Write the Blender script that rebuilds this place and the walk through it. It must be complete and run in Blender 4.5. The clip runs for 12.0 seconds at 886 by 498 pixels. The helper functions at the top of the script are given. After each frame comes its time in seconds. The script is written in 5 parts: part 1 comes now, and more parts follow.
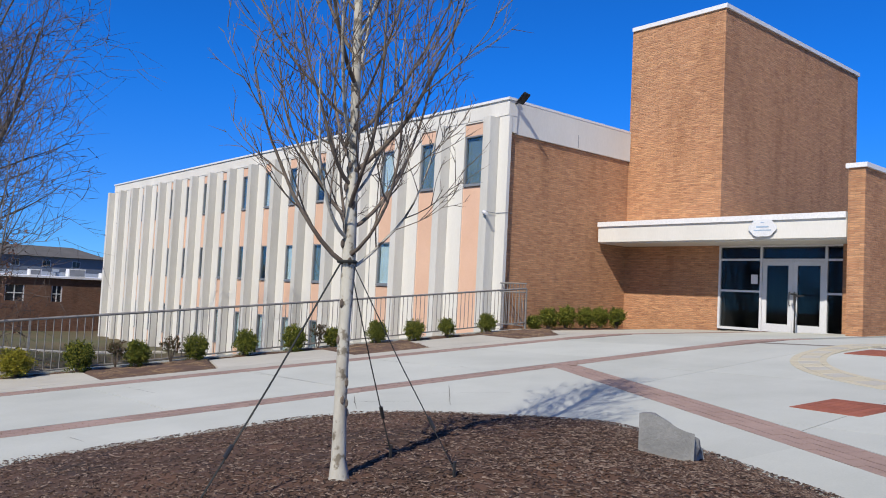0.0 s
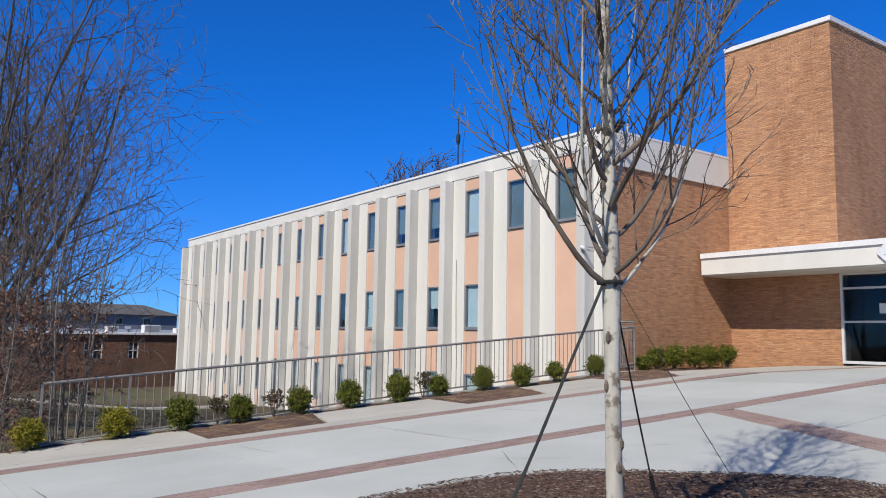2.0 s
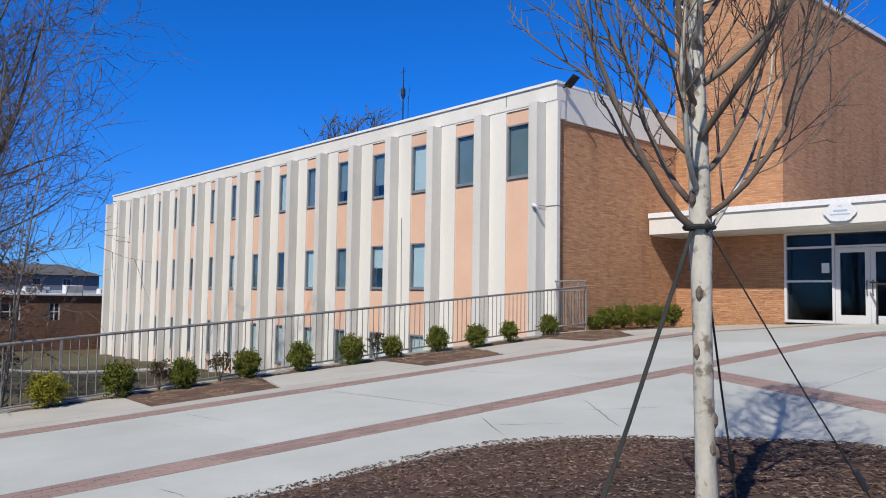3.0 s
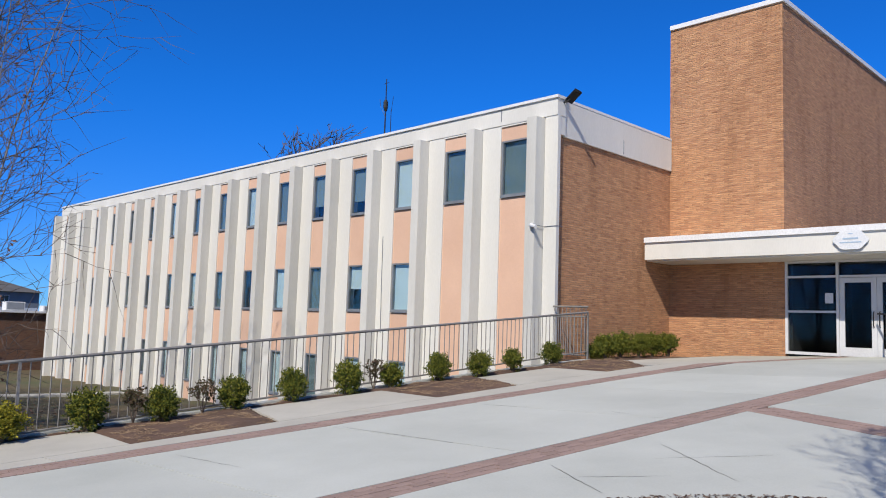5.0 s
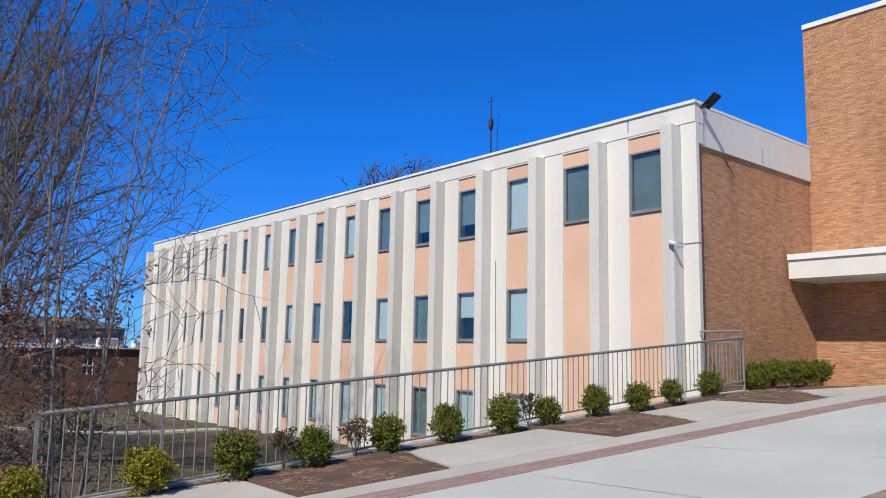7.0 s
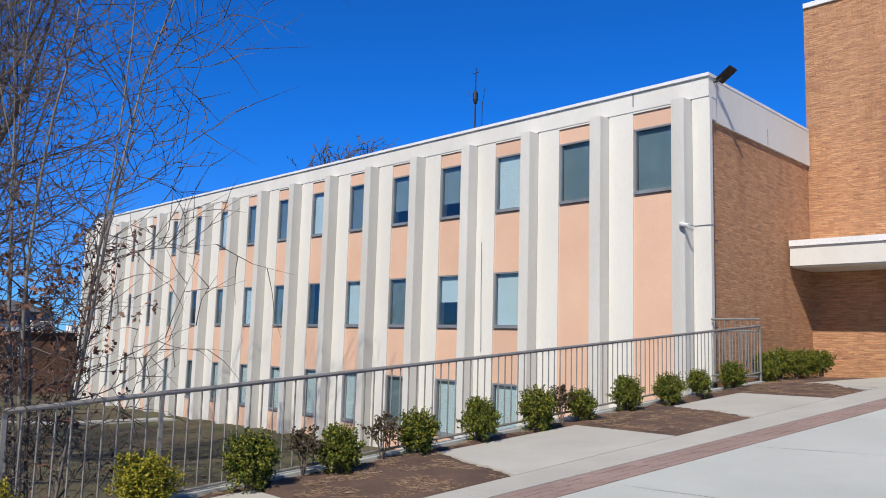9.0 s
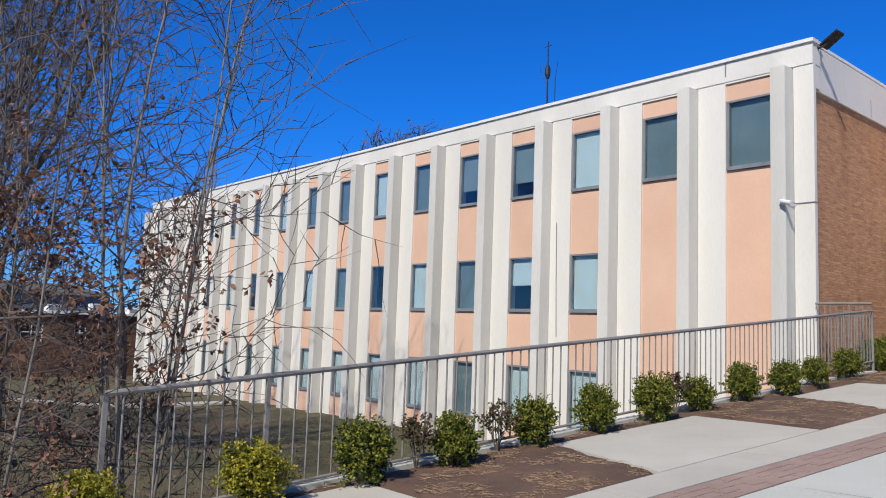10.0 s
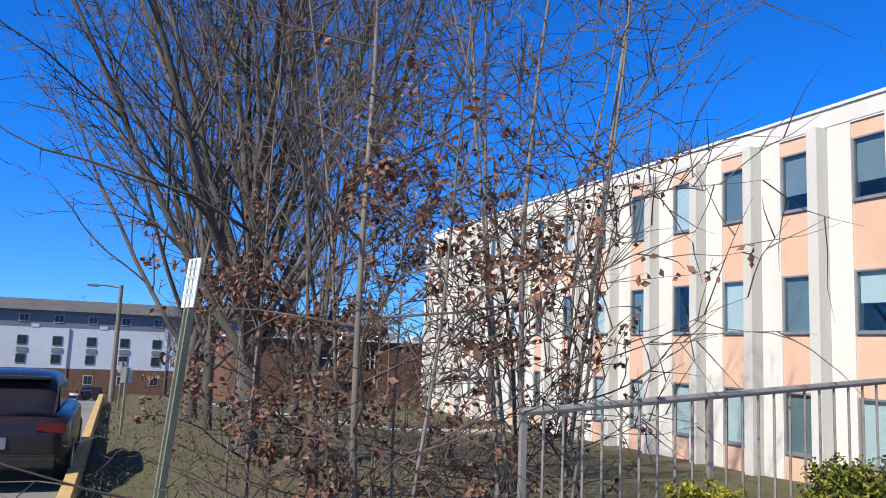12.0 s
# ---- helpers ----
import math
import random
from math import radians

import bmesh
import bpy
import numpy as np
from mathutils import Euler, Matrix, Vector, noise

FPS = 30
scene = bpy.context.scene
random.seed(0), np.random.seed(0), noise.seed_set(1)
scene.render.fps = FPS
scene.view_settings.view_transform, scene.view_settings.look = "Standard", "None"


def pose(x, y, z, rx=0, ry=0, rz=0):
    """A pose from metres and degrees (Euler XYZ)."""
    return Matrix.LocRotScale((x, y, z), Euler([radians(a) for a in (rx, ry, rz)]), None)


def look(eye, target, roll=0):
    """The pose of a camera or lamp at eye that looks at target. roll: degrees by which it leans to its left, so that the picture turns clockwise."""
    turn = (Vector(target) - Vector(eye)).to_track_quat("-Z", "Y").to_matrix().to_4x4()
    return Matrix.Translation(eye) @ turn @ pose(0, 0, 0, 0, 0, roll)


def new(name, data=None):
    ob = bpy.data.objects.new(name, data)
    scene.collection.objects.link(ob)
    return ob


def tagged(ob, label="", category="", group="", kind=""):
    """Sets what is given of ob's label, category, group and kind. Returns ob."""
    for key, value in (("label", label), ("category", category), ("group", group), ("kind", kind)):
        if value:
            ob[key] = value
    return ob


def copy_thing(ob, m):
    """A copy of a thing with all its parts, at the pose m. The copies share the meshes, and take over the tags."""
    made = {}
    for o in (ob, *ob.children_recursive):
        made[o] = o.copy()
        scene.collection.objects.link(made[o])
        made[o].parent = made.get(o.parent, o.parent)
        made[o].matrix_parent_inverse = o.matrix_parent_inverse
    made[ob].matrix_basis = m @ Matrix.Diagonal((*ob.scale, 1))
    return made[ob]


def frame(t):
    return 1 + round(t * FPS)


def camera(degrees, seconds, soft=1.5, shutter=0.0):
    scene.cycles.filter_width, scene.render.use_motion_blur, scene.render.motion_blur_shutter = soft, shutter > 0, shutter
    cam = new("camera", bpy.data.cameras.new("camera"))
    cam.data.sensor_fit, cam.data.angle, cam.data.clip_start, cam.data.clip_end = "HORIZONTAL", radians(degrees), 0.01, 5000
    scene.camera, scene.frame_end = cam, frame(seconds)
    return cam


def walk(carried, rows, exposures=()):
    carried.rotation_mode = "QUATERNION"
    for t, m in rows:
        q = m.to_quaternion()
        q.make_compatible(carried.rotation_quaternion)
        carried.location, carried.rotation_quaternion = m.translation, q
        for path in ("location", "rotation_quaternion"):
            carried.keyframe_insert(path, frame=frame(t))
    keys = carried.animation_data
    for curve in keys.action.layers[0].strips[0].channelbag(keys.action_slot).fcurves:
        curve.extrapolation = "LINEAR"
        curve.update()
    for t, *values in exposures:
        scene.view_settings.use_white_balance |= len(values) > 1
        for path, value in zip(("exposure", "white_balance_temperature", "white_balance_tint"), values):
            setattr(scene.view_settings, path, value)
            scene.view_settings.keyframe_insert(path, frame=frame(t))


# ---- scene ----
# ---- camera ----
cam = camera(59.5, 12.0, soft=1.0)
PATH = [
    (0, (0.467, 1.084, 2.155), (1.760, 2.606, 2.265), 2.85),
    (0.5, (0.411, 1.440, 2.135), (1.516, 3.093, 2.348), 0.64),
    (1, (0.382, 1.801, 2.115), (1.503, 3.441, 2.342), 0.23),
    (1.5, (0.385, 2.239, 2.055), (1.556, 3.845, 2.274), -0.14),
    (2, (0.344, 2.661, 2.049), (1.514, 4.268, 2.271), 0.96),
    (2.5, (0.359, 3.086, 2.037), (1.614, 4.638, 2.164), 0.58),
    (3, (0.384, 3.542, 2.023), (1.700, 5.043, 2.147), 0.86),
    (3.2, (0.367, 3.713, 2.018), (1.716, 5.183, 2.154), 1.08),
    (4.8, (0.524, 5.092, 1.951), (1.931, 6.504, 2.114), 2.20),
    (5, (0.554, 5.335, 1.971), (1.958, 6.746, 2.162), 1.92),
    (5.5, (0.449, 5.837, 1.999), (1.860, 7.240, 2.207), 0.97),
    (6, (0.528, 6.409, 1.945), (1.888, 7.851, 2.216), 1.13),
    (6.5, (0.500, 6.995, 1.951), (1.783, 8.504, 2.232), 1.27),
    (6.7, (0.456, 7.168, 1.928), (1.717, 8.698, 2.193), 1.13),
    (8.3, (0.653, 8.812, 1.869), (2.045, 10.221, 2.147), 1.03),
    (8.5, (0.632, 9.037, 1.864), (2.028, 10.443, 2.139), 1.21),
    (9, (0.575, 9.470, 1.845), (1.966, 10.887, 2.083), 1.60),
    (9.5, (0.627, 10.102, 1.784), (1.968, 11.569, 2.011), 1.48),
    (10, (0.589, 10.629, 1.752), (1.901, 12.124, 1.953), 2.04),
    (10.5, (0.578, 11.171, 1.730), (1.730, 12.792, 1.945), 2.17),
    (11, (0.533, 11.672, 1.674), (1.649, 13.309, 1.947), 1.77),
    (11.5, (0.495, 12.208, 1.594), (1.443, 13.947, 1.874), 1.33),
    (12, (0.386, 12.657, 1.516), (1.141, 14.491, 1.771), 2.35),
]
walk(cam, [(t, look(eye, target, roll)) for t, eye, target, roll in PATH],
     exposures=[(0, 0.02), (2.5, -0.03), (5.5, 0.0), (9.5, 0.02), (11.0, 0.05), (11.5, 0.2), (12, 0.42)])

# ---- light ----
SUN_AZ, SUN_EL = radians(249.0), radians(43.5)
world = bpy.data.worlds.new("sky")
scene.world = world
world.use_nodes = True
wn = world.node_tree.nodes
sky = wn.new("ShaderNodeTexSky")
sky.sky_type, sky.sun_disc = "NISHITA", False
sky.sun_elevation, sky.sun_rotation = SUN_EL, SUN_AZ
sky.altitude, sky.air_density, sky.dust_density, sky.ozone_density = 2500, 1.0, 0.0, 3.0
wn["Background"].inputs["Strength"].default_value = 0.10
deep = wn.new("ShaderNodeMix")
deep.data_type, deep.blend_type = "RGBA", "MULTIPLY"
deep.inputs["Factor"].default_value = 1.0
# the sky is deep blue away from the sun and pales towards it
coord, toward, near_sun, tone = wn.new("ShaderNodeTexCoord"), wn.new("ShaderNodeVectorMath"), wn.new("ShaderNodeMapRange"), wn.new("ShaderNodeMix")
toward.operation = "DOT_PRODUCT"
toward.inputs[1].default_value = (math.sin(SUN_AZ) * math.cos(SUN_EL), math.cos(SUN_AZ) * math.cos(SUN_EL), math.sin(SUN_EL))
near_sun.interpolation_type = "SMOOTHSTEP"
near_sun.inputs["From Min"].default_value, near_sun.inputs["From Max"].default_value = 0.25, 1.0
tone.data_type = "RGBA"
tone.inputs["A"].default_value, tone.inputs["B"].default_value = (0.085, 0.76, 1.72, 1), (0.9, 0.95, 1.05, 1)
world.node_tree.links.new(coord.outputs["Generated"], toward.inputs[0])
world.node_tree.links.new(toward.outputs["Value"], near_sun.inputs["Value"])
world.node_tree.links.new(near_sun.outputs["Result"], tone.inputs["Factor"])
height, low_sky, haze = wn.new("ShaderNodeSeparateXYZ"), wn.new("ShaderNodeMapRange"), wn.new("ShaderNodeMix")
low_sky.interpolation_type = "SMOOTHSTEP"
low_sky.inputs["From Min"].default_value, low_sky.inputs["From Max"].default_value = 0.0, 0.3
haze.data_type = "RGBA"
haze.inputs["A"].default_value = (0.24, 0.62, 1.28, 1)
world.node_tree.links.new(coord.outputs["Generated"], height.inputs[0])
world.node_tree.links.new(height.outputs["Z"], low_sky.inputs["Value"])
world.node_tree.links.new(low_sky.outputs["Result"], haze.inputs["Factor"])
world.node_tree.links.new(tone.outputs["Result"], haze.inputs["B"])
world.node_tree.links.new(haze.outputs["Result"], deep.inputs["B"])
world.node_tree.links.new(sky.outputs["Color"], deep.inputs["A"])
world.node_tree.links.new(deep.outputs["Result"], wn["Background"].inputs["Color"])
sun_data = bpy.data.lights.new("sun", "SUN")
sun_data.energy, sun_data.angle, sun_data.color = 4.75, radians(0.5), (1.0, 0.93, 0.83)
sun = new("sun", sun_data)
sun_way = Vector((math.sin(SUN_AZ) * math.cos(SUN_EL), math.cos(SUN_AZ) * math.cos(SUN_EL), math.sin(SUN_EL)))
sun.matrix_world = look(sun_way * 80, (0, 0, 0))

# ---- materials ----


def nodes_of(name):
    m = bpy.data.materials.new(name)
    m.use_nodes = True
    return m, m.node_tree.nodes, m.node_tree.links, m.node_tree.nodes["Principled BSDF"]


def noise_node(n, links, vec, scale, detail=4.0, rough=0.6):
    t = n.new("ShaderNodeTexNoise")
    t.inputs["Scale"].default_value, t.inputs["Detail"].default_value, t.inputs["Roughness"].default_value = scale, detail, rough
    links.new(vec, t.inputs["Vector"])
    return t.outputs["Fac"]


def ramp(n, links, fac, stops):
    r = n.new("ShaderNodeValToRGB")
    e = r.color_ramp.elements
    e[0].position, e[0].color = stops[0][0], (*stops[0][1], 1)
    e[1].position, e[1].color = stops[-1][0], (*stops[-1][1], 1)
    for p, c in stops[1:-1]:
        k = e.new(p)
        k.color = (*c, 1)
    links.new(fac, r.inputs["Fac"])
    return r.outputs["Color"]


def mixed(n, links, kind, fac, a, b):
    x = n.new("ShaderNodeMix")
    x.data_type, x.blend_type = "RGBA", kind
    for s, v in ((x.inputs["Factor"], fac), (x.inputs["A"], a), (x.inputs["B"], b)):
        if isinstance(v, (int, float)):
            s.default_value = v
        elif isinstance(v, tuple):
            s.default_value = (*v, 1)
        else:
            links.new(v, s)
    return x.outputs["Result"]


def bumped(n, links, bsdf, height, strength, distance=0.01):
    b = n.new("ShaderNodeBump")
    b.inputs["Strength"].default_value, b.inputs["Distance"].default_value = strength, distance
    links.new(height, b.inputs["Height"])
    links.new(b.outputs["Normal"], bsdf.inputs["Normal"])


def surface(name, dark, light, fine=40.0, coarse=1.2, rough=0.8, bump=0.3, metal=0.0, vary=0.0, coord="Object", stretch=(1, 1, 1), spec=0.5, grain=0.7):
    """A plain worn surface: two scales of colour noise, bump, and a shade of its own for each object."""
    m, n, links, bsdf = nodes_of(name)
    tc = n.new("ShaderNodeTexCoord")
    mp = n.new("ShaderNodeMapping")
    mp.inputs["Scale"].default_value = stretch
    links.new(tc.outputs[coord], mp.inputs["Vector"])
    vec = mp.outputs["Vector"]
    small, big = noise_node(n, links, vec, fine), noise_node(n, links, vec, coarse, 5.0)
    c1 = ramp(n, links, big, [(0.3, dark), (0.7, light)])
    c2 = ramp(n, links, small, [(0.25, (0.7, 0.7, 0.7)), (0.7, (1.0, 1.0, 1.0))])
    col = mixed(n, links, "MULTIPLY", grain, c1, c2)
    if vary:
        info = n.new("ShaderNodeObjectInfo")
        shade = ramp(n, links, info.outputs["Random"], [(0.0, (1 - vary,) * 3), (1.0, (1.0, 1.0, 1.0))])
        col = mixed(n, links, "MULTIPLY", 1.0, col, shade)
    links.new(col, bsdf.inputs["Base Color"])
    bsdf.inputs["Roughness"].default_value, bsdf.inputs["Metallic"].default_value = rough, metal
    bsdf.inputs["Specular IOR Level"].default_value = spec
    if bump:
        bumped(n, links, bsdf, small, bump)
    return m


def brick_material(name, c1, c2, mortar, width=0.2, row=0.068, gap=0.008, flat=False):
    m, n, links, bsdf = nodes_of(name)
    geo = n.new("ShaderNodeNewGeometry")
    sep = n.new("ShaderNodeSeparateXYZ")
    links.new(geo.outputs["Position"], sep.inputs[0])
    add = n.new("ShaderNodeMath")
    add.operation = "ADD"
    links.new(sep.outputs["X"], add.inputs[0])
    links.new(sep.outputs["Y"], add.inputs[1])
    com = n.new("ShaderNodeCombineXYZ")
    links.new(add.outputs[0], com.inputs["X"])
    links.new(sep.outputs["Z"], com.inputs["Y"])
    b = n.new("ShaderNodeTexBrick")
    b.inputs["Scale"].default_value, b.inputs["Mortar Size"].default_value = 1.0, gap
    b.inputs["Mortar Smooth"].default_value, b.inputs["Bias"].default_value = 0.2, -0.1
    b.inputs["Brick Width"].default_value, b.inputs["Row Height"].default_value = width, row
    b.inputs["Color1"].default_value, b.inputs["Color2"].default_value, b.inputs["Mortar"].default_value = (*c1, 1), (*c2, 1), (*mortar, 1)
    wob = n.new("ShaderNodeVectorMath")
    wob.operation = "MULTIPLY_ADD"
    wob.inputs[1].default_value = (0.03, 0.016, 0)
    waver = n.new("ShaderNodeTexNoise")
    waver.inputs["Scale"].default_value = 5.0
    links.new(com.outputs[0], waver.inputs["Vector"])
    links.new(waver.outputs["Color"], wob.inputs[0])
    links.new(com.outputs[0], wob.inputs[2])
    links.new(wob.outputs[0], b.inputs["Vector"])
    mp = n.new("ShaderNodeMapping")
    mp.inputs["Scale"].default_value = (3.0, 16.7, 1)
    links.new(com.outputs[0], mp.inputs["Vector"])
    streak = ramp(n, links, noise_node(n, links, mp.outputs["Vector"], 1.0, 5.0, 0.7), [(0.28, (0.54, 0.50, 0.48)), (0.45, (0.97, 0.96, 0.96)), (0.75, (1.28, 1.27, 1.22))])
    drip = n.new("ShaderNodeMapping")
    drip.inputs["Scale"].default_value = (0.9, 0.16, 1)
    links.new(com.outputs[0], drip.inputs["Vector"])
    stain = ramp(n, links, noise_node(n, links, drip.outputs["Vector"], 1.0, 5.0), [(0.34, (0.78, 0.74, 0.71)), (0.52, (1, 1, 1))])
    col = mixed(n, links, "MULTIPLY", 1.0, mixed(n, links, "MULTIPLY", 1.0, b.outputs["Color"], streak), stain)
    links.new(col, bsdf.inputs["Base Color"])
    bsdf.inputs["Roughness"].default_value = 0.85
    inv = n.new("ShaderNodeMath")
    inv.operation = "SUBTRACT"
    inv.inputs[0].default_value = 1.0
    links.new(b.outputs["Fac"], inv.inputs[1])
    rough = n.new("ShaderNodeMath")
    rough.operation = "MULTIPLY_ADD"
    rough.inputs[1].default_value = 1.6
    links.new(noise_node(n, links, mp.outputs["Vector"], 2.2, 4.0, 0.7), rough.inputs[0])
    links.new(inv.outputs[0], rough.inputs[2])
    bumped(n, links, bsdf, rough.outputs[0], 1.0, 0.02)
    return m


def glass_material(name, tint, gloss=0.2):
    """A pane: mostly see-through, with a mirror sheen that grows towards grazing."""
    m = bpy.data.materials.new(name)
    m.use_nodes = True
    n, links = m.node_tree.nodes, m.node_tree.links
    n.remove(n["Principled BSDF"])
    clear, mirror, mix, edge = n.new("ShaderNodeBsdfTransparent"), n.new("ShaderNodeBsdfGlossy"), n.new("ShaderNodeMixShader"), n.new("ShaderNodeLayerWeight")
    clear.inputs["Color"].default_value = (*tint, 1)
    mirror.inputs["Roughness"].default_value = 0.02
    edge.inputs["Blend"].default_value = 0.3
    sheen = n.new("ShaderNodeMapRange")
    sheen.inputs["To Min"].default_value, sheen.inputs["To Max"].default_value = gloss * 0.25, gloss * 2.2
    links.new(edge.outputs["Facing"], sheen.inputs["Value"])
    links.new(sheen.outputs["Result"], mix.inputs["Fac"])
    links.new(clear.outputs[0], mix.inputs[1])
    links.new(mirror.outputs[0], mix.inputs[2])
    links.new(mix.outputs[0], n["Material Output"].inputs["Surface"])
    return m


def leaf_material(name, cols, rough=0.6, trans=0.25):
    m, n, links, bsdf = nodes_of(name)
    geo = n.new("ShaderNodeNewGeometry")
    links.new(ramp(n, links, geo.outputs["Random Per Island"], [(i / (len(cols) - 1), c) for i, c in enumerate(cols)]), bsdf.inputs["Base Color"])
    bsdf.inputs["Roughness"].default_value = rough
    bsdf.inputs["Specular IOR Level"].default_value = 0.25
    return m


def bark_material(name):
    """Pale smooth bark with darker flaking patches."""
    m, n, links, bsdf = nodes_of(name)
    tc = n.new("ShaderNodeTexCoord")
    mp = n.new("ShaderNodeMapping")
    mp.inputs["Scale"].default_value = (1, 1, 0.3)
    links.new(tc.outputs["Object"], mp.inputs["Vector"])
    pale = ramp(n, links, noise_node(n, links, mp.outputs["Vector"], 9, 5), [(0.3, (0.30, 0.27, 0.22)), (0.6, (0.50, 0.48, 0.41))])
    patch = ramp(n, links, noise_node(n, links, tc.outputs["Object"], 13, 4), [(0.53, (1, 1, 1)), (0.61, (0.42, 0.38, 0.33))])
    links.new(mixed(n, links, "MULTIPLY", 1.0, pale, patch), bsdf.inputs["Base Color"])
    bsdf.inputs["Roughness"].default_value = 0.85
    bumped(n, links, bsdf, noise_node(n, links, tc.outputs["Object"], 40, 4), 0.4)
    return m


WHITE = surface("white_precast", (0.63, 0.615, 0.57), (0.73, 0.715, 0.665), 30, 0.5, 0.8, 0.08, stretch=(1, 1, 0.25), grain=0.25)
TRIM = surface("white_trim_metal", (0.76, 0.76, 0.76), (0.84, 0.84, 0.84), 25, 0.8, 0.5, 0.05)
FIN = surface("weathered_precast", (0.55, 0.54, 0.50), (0.70, 0.685, 0.64), 30, 0.7, 0.85, 0.1, vary=0.07, stretch=(1, 1, 0.2), grain=0.3)
PEACH = surface("peach_panel", (0.68, 0.435, 0.31), (0.76, 0.505, 0.365), 20, 0.6, 0.75, 0.05, vary=0.1, grain=0.2)
BRICK = brick_material("tan_brick", (0.57, 0.305, 0.155), (0.43, 0.205, 0.105), (0.37, 0.235, 0.15), 0.26, 0.06, 0.0055)
FARBRICK = brick_material("brown_brick", (0.20, 0.095, 0.055), (0.15, 0.07, 0.04), (0.16, 0.11, 0.08))
CONCRETE = surface("pale_concrete", (0.445, 0.46, 0.415), (0.55, 0.565, 0.515), 60, 0.45, 0.85, 0.25, vary=0.06, grain=0.35)
PAD = surface("older_concrete", (0.43, 0.41, 0.355), (0.52, 0.50, 0.435), 60, 0.9, 0.85, 0.2, vary=0.06, grain=0.35)
PAVER = surface("clay_paver", (0.31, 0.215, 0.178), (0.40, 0.285, 0.24), 70, 1.5, 0.85, 0.3, vary=0.2)
REDPAD = surface("red_brick_square", (0.30, 0.09, 0.05), (0.37, 0.12, 0.07), 60, 3, 0.85, 0.3, vary=0.2)
RINGTAN = surface("tan_concrete", (0.50, 0.45, 0.33), (0.58, 0.53, 0.40), 40, 2, 0.85, 0.2)
JOINT = surface("joint_sand", (0.16, 0.14, 0.12), (0.24, 0.21, 0.18), 60, 3, 0.95, 0.3)
CRACK = surface("crack_dirt", (0.06, 0.055, 0.05), (0.12, 0.11, 0.10), 60, 6, 0.95, 0.3)
MULCH = surface("mulch", (0.042, 0.026, 0.019), (0.14, 0.07, 0.042), 28, 1.1, 0.95, 1.0)
SOIL = surface("clay_soil", (0.07, 0.043, 0.03), (0.17, 0.10, 0.066), 30, 1.3, 0.95, 1.0)
CHIP = leaf_material("bark_chips", [(0.02, 0.014, 0.012), (0.062, 0.038, 0.029), (0.105, 0.064, 0.047), (0.22, 0.165, 0.13), (0.038, 0.024, 0.019)], 0.9)
STRAW = leaf_material("dry_straw", [(0.16, 0.10, 0.06), (0.30, 0.20, 0.12), (0.40, 0.29, 0.18), (0.22, 0.14, 0.08)], 0.9)
LAWN = surface("winter_lawn", (0.125, 0.088, 0.048), (0.072, 0.085, 0.03), 22, 0.3, 0.95, 0.8)
GRASS = leaf_material("grass_blades", [(0.15, 0.115, 0.06), (0.075, 0.095, 0.03), (0.18, 0.14, 0.08), (0.06, 0.08, 0.028)], 0.8)
ASPHALT = surface("worn_asphalt", (0.17, 0.165, 0.16), (0.24, 0.235, 0.225), 60, 0.6, 0.9, 0.4)
YELLOW = surface("yellow_kerb_paint", (0.50, 0.33, 0.10), (0.64, 0.46, 0.20), 25, 3, 0.8, 0.2)
STEEL = surface("painted_steel", (0.20, 0.188, 0.17), (0.29, 0.275, 0.25), 30, 3, 0.55, 0.05)
FRAMEGREY = surface("grey_window_frame", (0.17, 0.185, 0.21), (0.24, 0.26, 0.285), 30, 2, 0.45, 0.05)
ALU = surface("pale_aluminium", (0.62, 0.63, 0.64), (0.70, 0.71, 0.72), 30, 2, 0.4, 0.03)
BLACK = surface("black_metal", (0.015, 0.015, 0.016), (0.03, 0.03, 0.03), 30, 2, 0.45, 0.05)
STRAP = surface("dark_webbing", (0.012, 0.014, 0.012), (0.03, 0.032, 0.028), 80, 5, 0.8, 0.2)
BARK = bark_material("mottled_pale_bark")
TWIG = surface("brown_twigs", (0.06, 0.043, 0.032), (0.22, 0.175, 0.135), 20, 3, 0.8, 0.2)
GREYBARK = surface("grey_bark", (0.05, 0.043, 0.037), (0.16, 0.14, 0.122), 14, 2, 0.95, 0.8, stretch=(1, 1, 0.35))
PALEBARK = surface("pale_grey_bark", (0.11, 0.095, 0.08), (0.27, 0.24, 0.205), 18, 3, 0.9, 0.5, stretch=(1, 1, 0.3))
GREYTWIG = surface("grey_twigs", (0.05, 0.038, 0.033), (0.16, 0.125, 0.105), 20, 2, 0.9, 0.2)
BOXLEAF = leaf_material("evergreen_leaves", [(0.02, 0.04, 0.006), (0.05, 0.075, 0.01), (0.27, 0.25, 0.03), (0.13, 0.15, 0.018), (0.03, 0.05, 0.007)], 0.6)
GOLDLEAF = leaf_material("golden_evergreen_leaves", [(0.06, 0.075, 0.008), (0.20, 0.19, 0.016), (0.42, 0.34, 0.03), (0.11, 0.12, 0.012), (0.30, 0.26, 0.02)], 0.6)
DEADLEAF = leaf_material("dead_oak_leaves", [(0.075, 0.036, 0.026), (0.16, 0.078, 0.05), (0.27, 0.155, 0.105), (0.11, 0.052, 0.034)], 0.8)
REDLEAF = leaf_material("reddish_leaves", [(0.045, 0.04, 0.015), (0.08, 0.055, 0.025), (0.05, 0.06, 0.018), (0.16, 0.07, 0.05)], 0.7)
